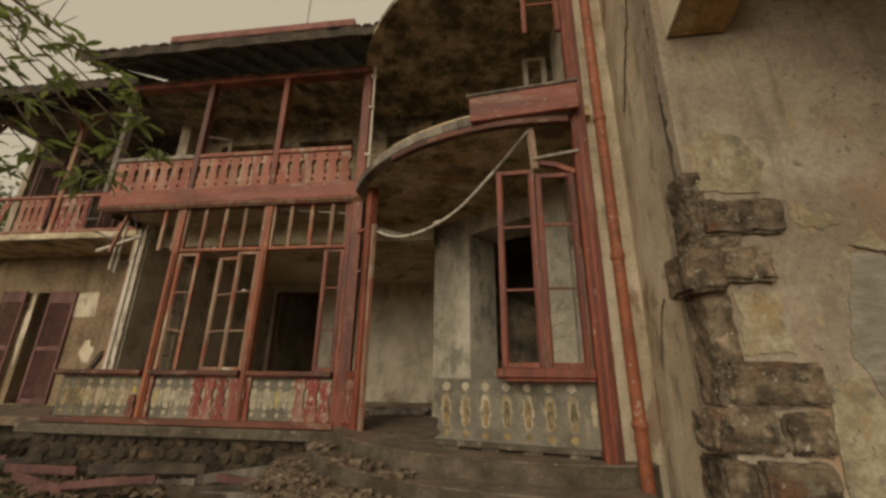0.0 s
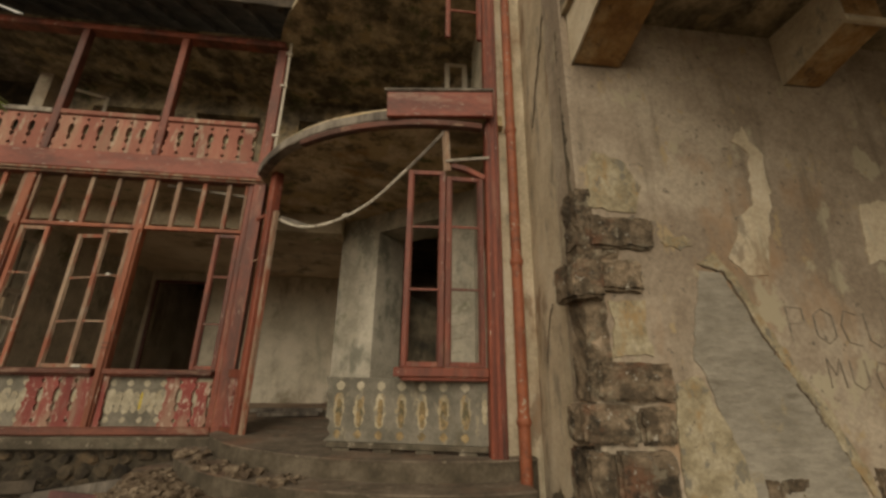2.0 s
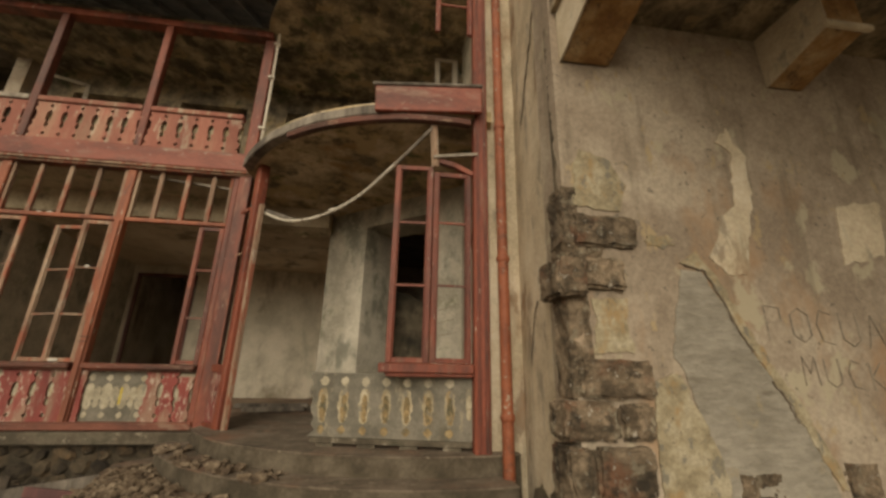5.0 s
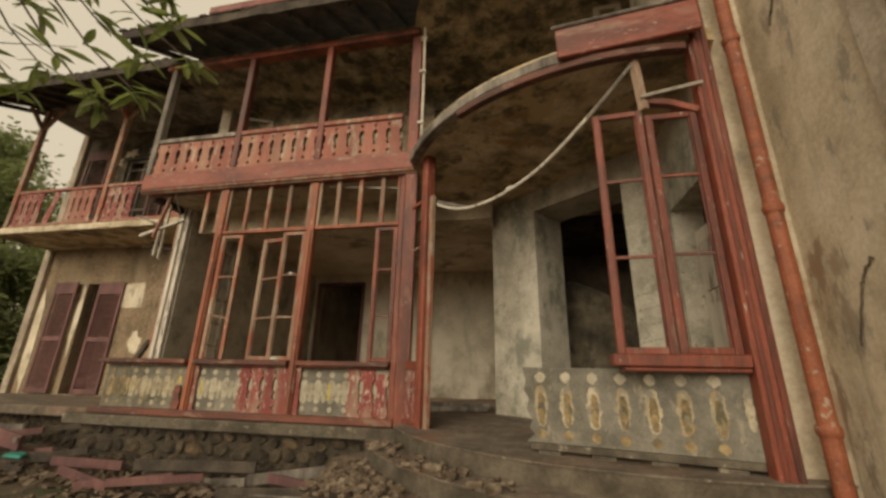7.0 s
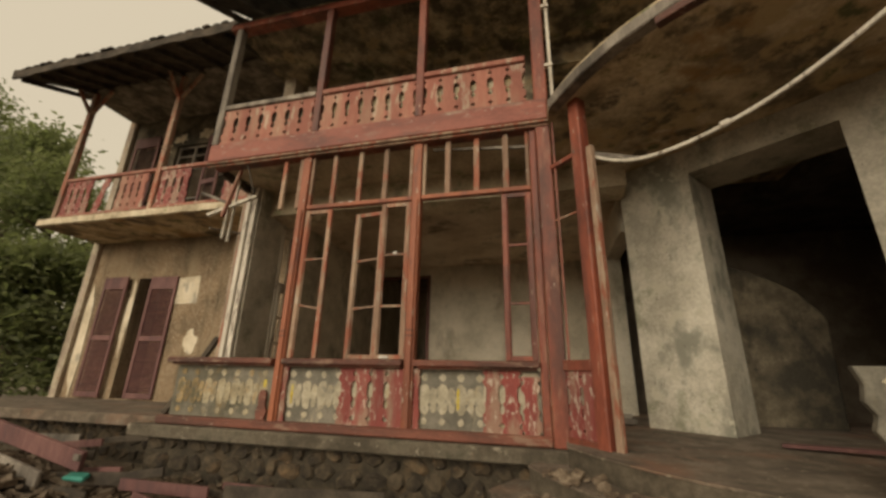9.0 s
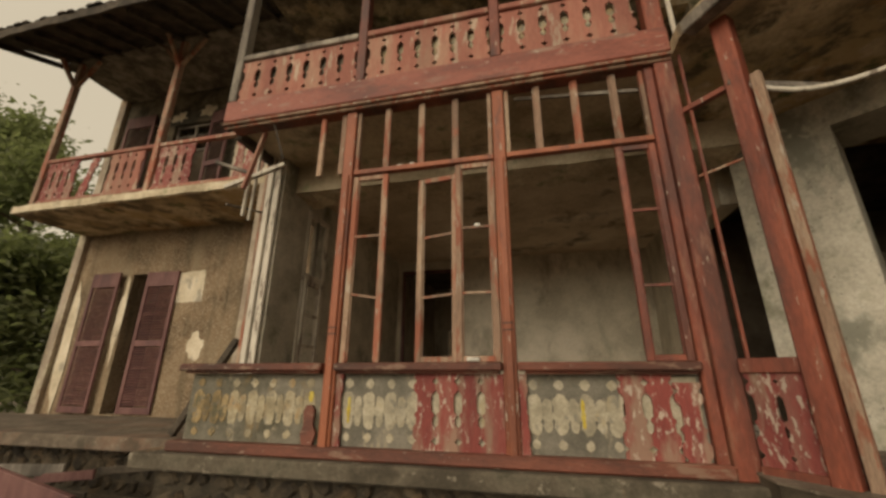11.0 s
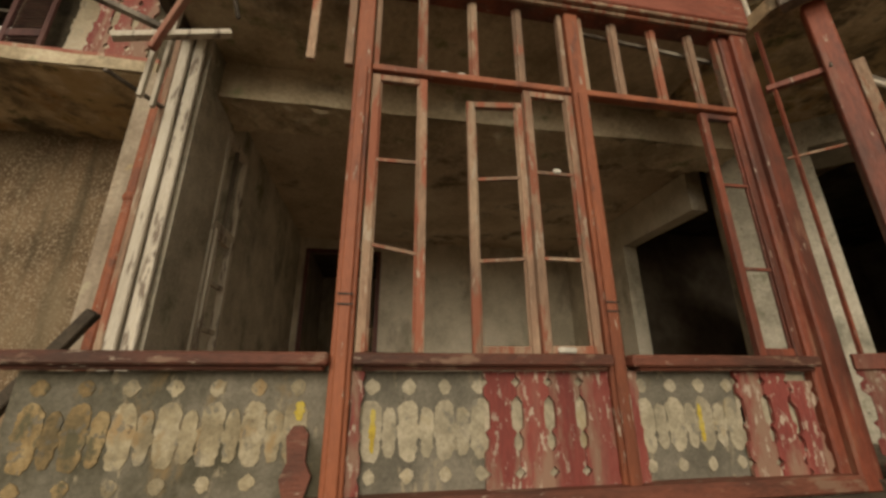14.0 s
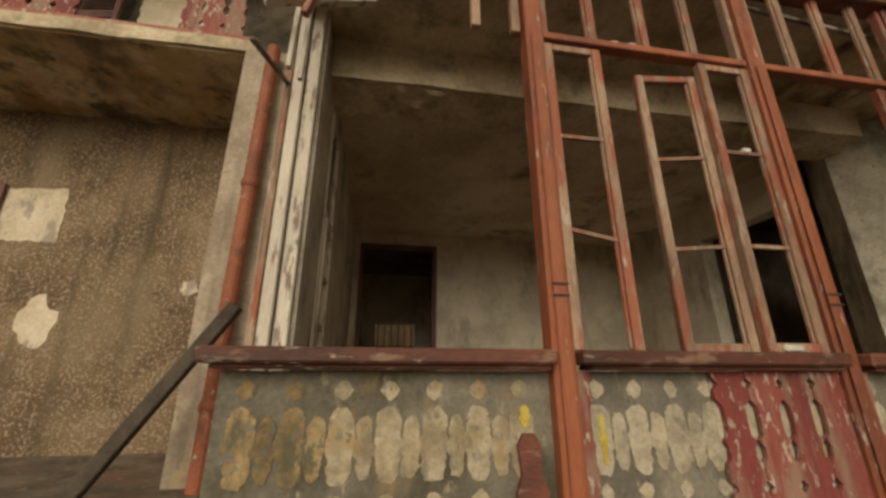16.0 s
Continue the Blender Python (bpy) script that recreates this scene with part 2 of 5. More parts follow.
M["pencil"] = material("charcoal_writing", [(0.21, 0.18, 0.14), (0.26, 0.22, 0.175), (0.34, 0.29, 0.225)], 14)
M["rubble_pale"] = material("broken_plaster", [(0.08, 0.055, 0.036), (0.16, 0.115, 0.076), (0.28, 0.22, 0.155)], 9, 0.95, 0.6, 30)
# Risers are evenly darker than the treads.
M["riser"] = material("dark_concrete", [(0.06, 0.048, 0.032), (0.1, 0.08, 0.055), (0.15, 0.122, 0.088)], 2.5, 0.95, 0.5, 30)
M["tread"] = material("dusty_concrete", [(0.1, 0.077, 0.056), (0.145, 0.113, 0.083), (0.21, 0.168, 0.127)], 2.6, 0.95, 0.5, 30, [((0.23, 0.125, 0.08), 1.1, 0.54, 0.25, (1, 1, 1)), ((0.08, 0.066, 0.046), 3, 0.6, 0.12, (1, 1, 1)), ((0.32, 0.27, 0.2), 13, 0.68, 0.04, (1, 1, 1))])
M["panel_moss"] = material("mossy_cement_panel", [(0.09, 0.08, 0.052), (0.165, 0.15, 0.115), (0.24, 0.215, 0.17)], 1.3, 0.9, 0.4, 45, [((0.06, 0.055, 0.033), 1.8, 0.52, 0.2, (1, 1, 0.7)), ((0.27, 0.19, 0.095), 4, 0.6, 0.15, (1, 1, 0.5)), ((0.36, 0.31, 0.22), 10, 0.68, 0.06, (1, 1, 0.4))])
M["railwood"] = material("dark_red_worn_paint", [(0.075, 0.032, 0.022), (0.13, 0.045, 0.029), (0.2, 0.066, 0.04)], 2.4, 0.65, 0.4, 60, [((0.26, 0.16, 0.11), 10, 0.64, 0.06, (0.3, 1, 1)), (WHITE, 24, 0.72, 0.04, (0.3, 1, 1))], (0.3, 1, 1), 0.3, 0.1)
M["cream_light"] = material("pale_cream_paint", [(0.31, 0.275, 0.2), (0.41, 0.36, 0.265), (0.48, 0.425, 0.325)], 6, 0.9, 0.35, 40, [((0.36, 0.29, 0.17), 6, 0.6, 0.15, (1, 1, 0.6)), ((0.22, 0.205, 0.17), 10, 0.62, 0.08, (1, 1, 0.7))], vary=0.1)
M["cream_plaster"] = material("flaking_cream_plaster", [(0.5, 0.42, 0.3), (0.62, 0.53, 0.39), (0.7, 0.61, 0.47)], 1.8, 0.95, 0.5, 30, [((0.33, 0.29, 0.23), 3.0, 0.62, 0.04, (1, 1, 0.5)), ((0.2, 0.16, 0.11), 1.7, 0.66, 0.2, (1.5, 1.5, 0.25)), ((0.36, 0.22, 0.12), 1.5, 0.62, 0.2, (1, 1, 0.5)), ((0.58, 0.52, 0.4), 7, 0.68, 0.02, (1, 1, 0.5))])
M["skim"] = material("bare_grey_skim", [(0.26, 0.235, 0.19), (0.32, 0.29, 0.24), (0.38, 0.345, 0.285)], 2.2, 0.95, 1.0, 13, [((0.2, 0.175, 0.135), 5, 0.66, 0.08, (0.5, 1, 1.6)), ((0.36, 0.3, 0.2), 3, 0.66, 0.1, (1, 1, 1))], (0.6, 1, 1.6))
# Black mould outdoors; on the low wall indoors it paints shade.
M["mould_and_shade"] = material("black_plaster_and_shade", [(0.05, 0.043, 0.03), (0.11, 0.09, 0.06), (0.19, 0.155, 0.105)], 1.6, 0.95, 0.4, 25, [((0.035, 0.03, 0.022), 2.4, 0.55, 0.15, (1, 1, 0.6))])
M["soffit_pale"] = material("stained_pale_soffit", [(0.38, 0.31, 0.21), (0.54, 0.45, 0.315), (0.66, 0.57, 0.42)], 1.1, 0.95, 0.4, 20, [((0.17, 0.14, 0.1), 1.7, 0.6, 0.2, (1, 1, 1)), ((0.2, 0.22, 0.11), 2.6, 0.66, 0.15, (1, 1, 1))])
# Brown of cracks and bared render; also paints the shade of unlit rooms.
M["dimbrown"] = material("brown_plaster_and_room_shade", [(0.11, 0.085, 0.06), (0.16, 0.125, 0.09), (0.21, 0.17, 0.125)], 1.5)
# Dark timber; also the painted shade of the stair room ceiling.
M["eave"] = material("dark_timber_and_shade", [(0.038, 0.03, 0.023), (0.065, 0.051, 0.038), (0.1, 0.079, 0.058)], 3, 0.95, 0.4, 50)
M["teal"] = material("teal_plastic", [(0.03, 0.2, 0.16), (0.04, 0.25, 0.2), (0.06, 0.3, 0.25)], 6, 0.5, 0.1)
M["rag"] = material("bleached_scrap", [(0.5, 0.47, 0.42), (0.6, 0.57, 0.5), (0.68, 0.64, 0.58)], 8)


let_light_through(M["leaf"], (0.3, 0.36, 0.1), 0.45)
let_light_through(M["leaf_far"], (0.3, 0.35, 0.13), 0.45)

# ---- building helpers ----
rnd = random.Random(7)


def box(bm, x0, x1, y0, y1, z0, z1, m=None):
    vs = [bm.verts.new((x, y, z)) for x in (x0, x1) for y in (y0, y1) for z in (z0, z1)]
    for f in ((0, 1, 3, 2), (4, 6, 7, 5), (0, 4, 5, 1), (2, 3, 7, 6), (0, 2, 6, 4), (1, 5, 7, 3)):
        bm.faces.new([vs[i] for i in f])
    if m is not None:
        bmesh.ops.transform(bm, matrix=m, verts=vs)
    return vs


def bars(bm, pts, r, n=8):
    """A round bar through the points."""
    pts = [Vector(p) for p in pts]
    rings = []
    for i, p in enumerate(pts):
        d = (pts[min(i + 1, len(pts) - 1)] - pts[max(i - 1, 0)]).normalized()
        q = d.to_track_quat("Z", "Y").to_matrix()
        rr = r[i] if isinstance(r, (list, tuple)) else r
        rings.append([bm.verts.new(p + q @ Vector((rr * math.cos(a), rr * math.sin(a), 0))) for a in (2 * math.pi * k / n for k in range(n))])
    for a, b in zip(rings, rings[1:]):
        for k in range(n):
            bm.faces.new((a[k], a[(k + 1) % n], b[(k + 1) % n], b[k]))
    bm.faces.new(rings[0][::-1]), bm.faces.new(rings[-1])


def beam(bm, a, b, w, h):
    """A squared timber from a to b, w wide and h deep."""
    a, b = Vector(a), Vector(b)
    q = (b - a).to_track_quat("Z", "Y").to_matrix().to_4x4()
    box(bm, -w / 2, w / 2, -h / 2, h / 2, 0, (b - a).length, Matrix.Translation(a) @ q)


def prism(bm, poly, y0, y1, m=None):
    """A plate with outline poly in x and z, from y0 to y1."""
    a = [bm.verts.new((x, y0, z)) for x, z in poly]
    b = [bm.verts.new((x, y1, z)) for x, z in poly]
    n = len(poly)
    bm.faces.new(a), bm.faces.new(b[::-1])
    for i in range(n):
        bm.faces.new((a[i], b[i], b[(i + 1) % n], a[(i + 1) % n]))
    if m is not None:
        bmesh.ops.transform(bm, matrix=m, verts=a + b)


def finish(bm, name, mat, bevel=0.0, rough=0.0):
    bmesh.ops.recalc_face_normals(bm, faces=bm.faces)
    if bevel:
        bmesh.ops.bevel(bm, geom=list(bm.edges), offset=bevel, segments=1, affect="EDGES", clamp_overlap=True)
    if rough:
        for v in bm.verts:
            v.co += noise.noise_vector(v.co * 3.1) * rough
    me = bpy.data.meshes.new(name)
    bm.to_mesh(me)
    bm.free()
    me.materials.append(M[mat])
    return me


def part(name, bm, mat, parent, label="", bevel=0.0, rough=0.0):
    ob = new(name, finish(bm, name, mat, bevel, rough))
    ob.parent = parent
    if parent is not None:
        ob.matrix_parent_inverse = Matrix.Translation(parent.matrix_basis.translation).inverted()
    return tagged(ob, label)


def shared(name, me, parent, loc):
    ob = new(name, me)
    ob.parent = parent
    if parent is not None:
        ob.matrix_parent_inverse = Matrix.Translation(parent.matrix_basis.translation).inverted()
    ob.location = loc
    return ob


def thing(name, at, label, category, group=""):
    ob = new(name)
    ob.empty_display_size = 0.1
    ob.location = at
    return tagged(ob, label, category, group)


def structure(name, bm, mat, label, category, bevel=0.0, rough=0.0):
    return tagged(new(name, finish(bm, name, mat, bevel, rough)), label, category, kind="structure")


def wall_mesh(bm, a, b, z0, z1, thick, openings=()):
    """A wall from a to b (plan), thick to the left of that way, with through openings (u0, u1, z0, z1)."""
    a, b = Vector((*a, 0)), Vector((*b, 0))
    d = (b - a)
    m = Matrix.Translation(a) @ Matrix.Rotation(math.atan2(d.y, d.x), 4, "Z")
    us = sorted({0.0, d.length, *(o[0] for o in openings), *(o[1] for o in openings)})
    for u0, u1 in zip(us, us[1:]):
        zs = [z0]
        for o in sorted((o for o in openings if o[0] < u1 - 1e-6 and o[1] > u0 + 1e-6), key=lambda o: o[2]):
            zs += [max(o[2], z0), min(o[3], z1)]
        zs.append(z1)
        for k in range(0, len(zs), 2):
            if zs[k + 1] - zs[k] > 1e-4:
                box(bm, u0, u1, 0, thick, zs[k], zs[k + 1], m)


FLOOR, RAIL, CEIL, UP, TOP = 0.72, 1.52, 4.42, 4.70, 7.15
FRONT = 6.05
CX, CY, CR = 0.6, 7.0, 3.1


def arc(r, a0, a1, n):
    return [(CX + r * math.cos(radians(a0 + (a1 - a0) * i / n)), CY + r * math.sin(radians(a0 + (a1 - a0) * i / n))) for i in range(n + 1)]


def slab(bm, poly, z0, z1):
    a = [bm.verts.new((x, y, z0)) for x, y in poly]
    b = [bm.verts.new((x, y, z1)) for x, y in poly]
    bm.faces.new(a[::-1]), bm.faces.new(b)
    for i in range(len(poly)):
        j = (i + 1) % len(poly)
        bm.faces.new((a[i], a[j], b[j], b[i]))


# ---- ground, plinths, porch ----
bm = bmesh.new()
xs = sorted({*np.linspace(-300, -24, 7), *np.linspace(-24, 10, 86), *np.linspace(10, 300, 7)})
ys = sorted({*np.linspace(-300, -6, 7), *np.linspace(-6, 12, 46), *np.linspace(12, 300, 7)})
grid = [[bm.verts.new((x, y, 0.035 * noise.noise((x * 1.3, y * 1.3, 0)) + 0.05 * noise.noise((x * 0.4, y * 0.4, 3)) - 0.05)) for x in xs] for y in ys]
for r0, r1 in zip(grid, grid[1:]):
    for i in range(len(xs) - 1):
        bm.faces.new((r0[i], r0[i + 1], r1[i + 1], r1[i]))
structure("ground", bm, "ground", "bare brown earth with moss and scattered debris", "ground")

bm = bmesh.new()
box(bm, -7.3, -2.0, 6.0, 11.5, -0.3, 0.56)
plinth = structure("wall_plinth_1", bm, "mortar", "dark rubble-stone plinth under the verandah", "plinth")
bm = bmesh.new()
box(bm, -14.2, -7.3, 7.1, 12.0, -0.3, 0.52)
plinth_wing = structure("wall_plinth_2", bm, "mortar", "dark rubble-stone plinth of the side wing", "plinth")
bm = bmesh.new()
box(bm, -7.5, -2.1, 5.84, 6.5, 0.56, 0.70)
structure("floor_edge_1", bm, "concrete", "worn concrete slab edge under the verandah", "slab edge", 0.015, 0.006)
bm = bmesh.new()
box(bm, -14.4, -7.5, 6.7, 8.8, 0.52, 0.68)
structure("floor_terrace", bm, "tread", "pale concrete terrace of the side wing", "floor", 0.015, 0.006)
bm = bmesh.new()
box(bm, -7.3, -1.9, 6.5, 16.0, 0.5, FLOOR)
box(bm, -1.9, 5.0, 7.6, 16.0, 0.5, FLOOR + 0.02)
structure("floor_inside", bm, "floor", "dusty cement floor inside the empty rooms", "floor")
bm = bmesh.new()
slab(bm, arc(CR, 205, 285, 40) + [(1.4, 9.0), (-2.1, 9.0)], 0.3, 0.757)
structure("floor_porch_base", bm, "riser", "dark riser of the curved porch", "porch riser", 0, 0.006)
bm = bmesh.new()
slab(bm, arc(CR + 0.012, 205, 285, 60) + [(1.4, 9.0), (-2.1, 9.0)], 0.757, 0.772)
structure("floor_porch", bm, "tread", "curved concrete porch floor stained with red dust", "porch floor", 0, 0.004)
for i, (r, zt, zb) in enumerate(((3.43, 0.585, 0.2), (3.8, 0.40, -0.3))):
    bm = bmesh.new()
    slab(bm, arc(r, 203, 281, 40) + [(1.2, 8.0), (-1.9, 8.0)], zb, zt)
    structure("porch_step_base_%d" % (i + 1), bm, "riser", "dark riser of the curved porch step", "step riser", 0, 0.008)
    bm = bmesh.new()
    slab(bm, arc(r + 0.012, 203, 281, 60) + [(1.2, 8.0), (-1.9, 8.0)], zt, zt + 0.014)
    structure("porch_step_%d" % (i + 1), bm, "tread", "curved worn concrete porch step littered with debris", "step", 0, 0.006)

# ---- main walls ----
bm = bmesh.new()
wall_mesh(bm, (-7.3, 6.87), (-7.3, 11.8), 0.56, CEIL - 0.004, -0.3, [(0.68, 1.33, FLOOR, 3.9)])
structure("wall_west", bm, "white_plaster", "stained pale plaster side wall of the open verandah", "wall")
bm = bmesh.new()
wall_mesh(bm, (-7.3, 11.8), (5.0, 11.8), 0.5, 7.4, 0.3, [(0.44, 1.95, FLOOR, 3.95)])
structure("wall_north", bm, "in_plaster", "grey mouldy plaster back wall with dark doorway", "wall")
bm = bmesh.new()
box(bm, -7.0, -1.1, 7.15, 7.68, 4.0, CEIL - 0.004)
bmesh.ops.subdivide_edges(bm, edges=[e for e in bm.edges if e.calc_length() > 2], cuts=70)
structure("beam_1", bm, "soffit_pale", "crumbling plaster beam between verandah and room", "beam", 0, 0.012)
bm = bmesh.new()
bmesh.ops.create_grid(bm, x_segments=150, y_segments=14, size=1, matrix=Matrix.Translation((-4.05, 7.42, 3.985)) @ Matrix.Diagonal((2.95, 0.25, 1, 1)))
for v in bm.verts:
    v.co.z += 0.045 * noise.noise(v.co * 4.5) + 0.03 * noise.noise(v.co * 11)
structure("beam_underside", bm, "soffit_pale", "crumbling plaster underside of the beam", "plaster")
bm = bmesh.new()
wall_mesh(bm, (-1.12, 7.56), (1.15, 5.70), FLOOR, CEIL, 0.74, [(0.95, 2.43, FLOOR, 4.0)])
structure("wall_diagonal", bm, "white_plaster", "pale mouldy plaster wall with a wide doorless opening", "wall")
bm = bmesh.new()
wall_mesh(bm, (-1.08, 8.06), (-1.08, 11.8), FLOOR, CEIL - 0.004, -0.25, [(0.0, 1.62, FLOOR, 3.62)])
structure("wall_inner", bm, "in_plaster", "dim plaster partition with a dark doorway", "wall")
bm = bmesh.new()
wall_mesh(bm, (1.15, 4.425), (1.15, 5.75), 0.3, TOP, -0.35, [(0.15, 1.1, FLOOR, 3.3)])
structure("wall_porch_side", bm, "white_plaster", "pale plaster porch side wall with door recess", "wall")
bm = bmesh.new()
wall_mesh(bm, (-7.0, 15.6), (5.0, 15.6), 0.5, CEIL, 0.3, [(0.47, 1.6, 1.3, 2.85)])
wall_mesh(bm, (-7.0, 12.1), (-7.0, 15.6), 0.5, CEIL, 0.3)
structure("wall_far_room", bm, "in_plaster", "dim plaster walls of the room beyond", "wall")
# Added to shut stray light out of the rooms; shade is in the colour.
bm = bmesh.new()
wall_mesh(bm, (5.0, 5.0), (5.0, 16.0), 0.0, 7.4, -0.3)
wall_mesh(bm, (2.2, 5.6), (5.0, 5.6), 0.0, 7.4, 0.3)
structure("wall_east", bm, "dimbrown", "added walls closing the rooms off from light, coloured dark as unlit", "wall")
bm = bmesh.new()
box(bm, -7.0, -1.0, 7.68, 11.8, 4.2, 4.4)
structure("ceiling_room", bm, "ceiling", "brown stained plaster ceiling of the room", "ceiling")
# Dark colour stands for the lack of light in here.
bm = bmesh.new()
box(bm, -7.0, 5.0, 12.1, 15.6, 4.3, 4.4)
structure("ceiling_far_room", bm, "dimbrown", "far room plaster ceiling coloured dark as unlit", "ceiling")
# Closes the gap where light fell in; near-black colour paints the gloom.
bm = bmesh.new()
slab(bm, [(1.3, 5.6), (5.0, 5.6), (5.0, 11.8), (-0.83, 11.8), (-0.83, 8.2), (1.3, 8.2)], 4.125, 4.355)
structure("ceiling_stair_room", bm, "eave", "added stair room ceiling coloured near-black as unlit", "ceiling")
# Added wall: its dark brown keeps the view through the opening unlit.
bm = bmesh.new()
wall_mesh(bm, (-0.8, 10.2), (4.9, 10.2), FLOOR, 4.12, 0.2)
structure("wall_stair_room", bm, "dimbrown", "added dark brown wall that deepens the stair room shade", "wall")
bm = bmesh.new()
slab(bm, arc(3.06, 205, 281, 40) + [(1.5, 5.75), (1.5, 9.5), (-2.2, 9.5)], CEIL - 0.06, CEIL + 0.08)
structure("ceiling_porch", bm, "soffit", "peeling mouldy curved porch soffit", "ceiling", 0, 0.0)
bm = bmesh.new()
box(bm, -7.2, -2.2, 6.0, 11.8, CEIL, CEIL + 0.14)
structure("ceiling_verandah", bm, "soffit_pale", "stained verandah ceiling below the upper floor", "ceiling")
# curved rim of the upper floor
bm = bmesh.new()
outer, inner = arc(3.09, 206, 262, 34), arc(2.95, 206, 262, 34)
slab(bm, outer + inner[::-1], CEIL - 0.09, CEIL + 0.04)
structure("trim_rim", bm, "grey", "curved weathered grey rim of the upper floor", "trim", 0.01, 0.012)
bm = bmesh.new()
outer, inner = arc(3.09, 232, 276, 24), arc(3.0, 232, 276, 24)
slab(bm, outer + inner[::-1], CEIL - 0.17, CEIL - 0.095)
structure("trim_curved_plate", bm, "railwood", "curved dark red wooden plate under the rim", "trim", 0.006)

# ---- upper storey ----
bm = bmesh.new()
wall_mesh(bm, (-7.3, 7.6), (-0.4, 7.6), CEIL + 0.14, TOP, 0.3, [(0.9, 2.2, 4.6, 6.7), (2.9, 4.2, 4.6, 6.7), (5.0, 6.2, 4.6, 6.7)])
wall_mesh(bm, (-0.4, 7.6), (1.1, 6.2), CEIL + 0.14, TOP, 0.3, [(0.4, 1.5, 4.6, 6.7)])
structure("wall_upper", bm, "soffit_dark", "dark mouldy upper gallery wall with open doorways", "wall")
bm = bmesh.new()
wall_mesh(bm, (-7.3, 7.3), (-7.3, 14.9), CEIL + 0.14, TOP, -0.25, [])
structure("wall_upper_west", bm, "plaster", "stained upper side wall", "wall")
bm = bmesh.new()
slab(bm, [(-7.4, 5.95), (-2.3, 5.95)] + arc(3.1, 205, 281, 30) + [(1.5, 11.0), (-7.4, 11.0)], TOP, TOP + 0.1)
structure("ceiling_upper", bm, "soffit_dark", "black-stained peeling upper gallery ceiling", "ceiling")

# ---- right-hand building ----
bm = bmesh.new()
wall_mesh(bm, (1.08, 4.12), (1.62, 4.12), -0.3, 9.0, 0.3)
structure("wall_strip", bm, "cream_plaster", "cream plaster strip behind the downpipe", "wall")
bm = bmesh.new()
wall_mesh(bm, (1.345, 2.67), (1.50, 4.12), -0.3, 9.0, -0.3)
structure("wall_return", bm, "cream_plaster", "cracked cream plaster return wall with dark stains", "wall", 0, 0.008)
bm = bmesh.new()
wall_mesh(bm, (1.342, 2.62), (9.0, 2.62), -0.3, 9.0, 0.35, [(2.968, 4.118, 1.0, 2.98)])
structure("wall_south", bm, "plaster", "flaking beige plaster wall with old writing", "wall")
# Unseen outer depth is extended so the slab shades the wall top.
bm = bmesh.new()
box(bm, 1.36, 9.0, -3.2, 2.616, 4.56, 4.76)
structure("ceiling_balcony", bm, "soffit_dark", "dark blotched balcony underside, extended out of view to shade the wall", "ceiling")
bm = bmesh.new()
wall_mesh(bm, (9.0, -4.0), (9.0, 2.9), -0.3, 6.0, -0.3)
structure("wall_side", bm, "plaster", "plain plaster wall closing the yard", "wall")

# ---- roofs ----
def roof(name, x0, x1, y0, z0, y1, z1, label, hip=0.0):
    """A tiled slope from the eave (y0, z0) up to (y1, z1)."""
    root = thing(name, (0.5 * (x0 + x1), y0, z0), label, "roof")
    root["kind"] = "structure"
    bm = bmesh.new()
    vs = [(x0, y0, z0), (x1, y0, z0), (x1, y1, z1), (x0 + hip, y1, z1)]
    lo = [bm.verts.new((x, y, z - 0.09)) for x, y, z in vs]
    hi = [bm.verts.new((x, y, z)) for x, y, z in vs]
    bm.faces.new(lo[::-1]), bm.faces.new(hi)
    for i in range(4):
        bm.faces.new((lo[i], lo[(i + 1) % 4], hi[(i + 1) % 4], hi[i]))
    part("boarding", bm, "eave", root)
    bm = bmesh.new()
    length = math.hypot(y1 - y0, z1 - z0)
    dy, dz = (y1 - y0) / length, (z1 - z0) / length
    for k in range(int(length / 0.3)):
        s = 0.3 * k - 0.06
        shift = hip * s / length
        for j in range(int((x1 - x0 - shift) / 0.22)):
            x = x0 + shift + 0.22 * j + rnd.uniform(-0.02, 0.02)
            o = s + rnd.uniform(-0.04, 0.03)
            c = Vector((x, y0 + dy * o, z0 + dz * o + 0.02 + rnd.uniform(0, 0.015)))
            e = c + Vector((0, dy * 0.36, dz * 0.36 + 0.01))
            pts = [(-0.1, 0.0), (-0.05, 0.045), (0.05, 0.045), (0.1, 0.0)]
            a = [bm.verts.new(c + Vector((u, 0, w + 0.02))) for u, w in pts]
            b = [bm.verts.new(e + Vector((u, 0, w))) for u, w in pts]
            for q in range(3):
                bm.faces.new((a[q], a[q + 1], b[q + 1], b[q]))
            bm.faces.new(a[::-1])
    ob = part("roof_tile", bm, "tile", root)
    ob["kind"] = "stuff"
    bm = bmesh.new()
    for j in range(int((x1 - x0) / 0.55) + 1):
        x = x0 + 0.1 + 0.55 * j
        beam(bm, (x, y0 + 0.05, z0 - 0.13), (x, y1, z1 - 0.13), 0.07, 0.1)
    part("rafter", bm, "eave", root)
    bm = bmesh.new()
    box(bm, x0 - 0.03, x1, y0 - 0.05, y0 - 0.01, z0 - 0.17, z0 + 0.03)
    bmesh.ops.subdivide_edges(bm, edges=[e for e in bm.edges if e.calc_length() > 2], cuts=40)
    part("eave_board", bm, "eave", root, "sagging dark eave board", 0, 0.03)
    return root


main_roof = roof("roof_main", -7.75, 2.2, 5.25, 7.36, 8.6, 9.1, "dark weathered clay tile roof with ragged eave", 0.6)
bm = bmesh.new()
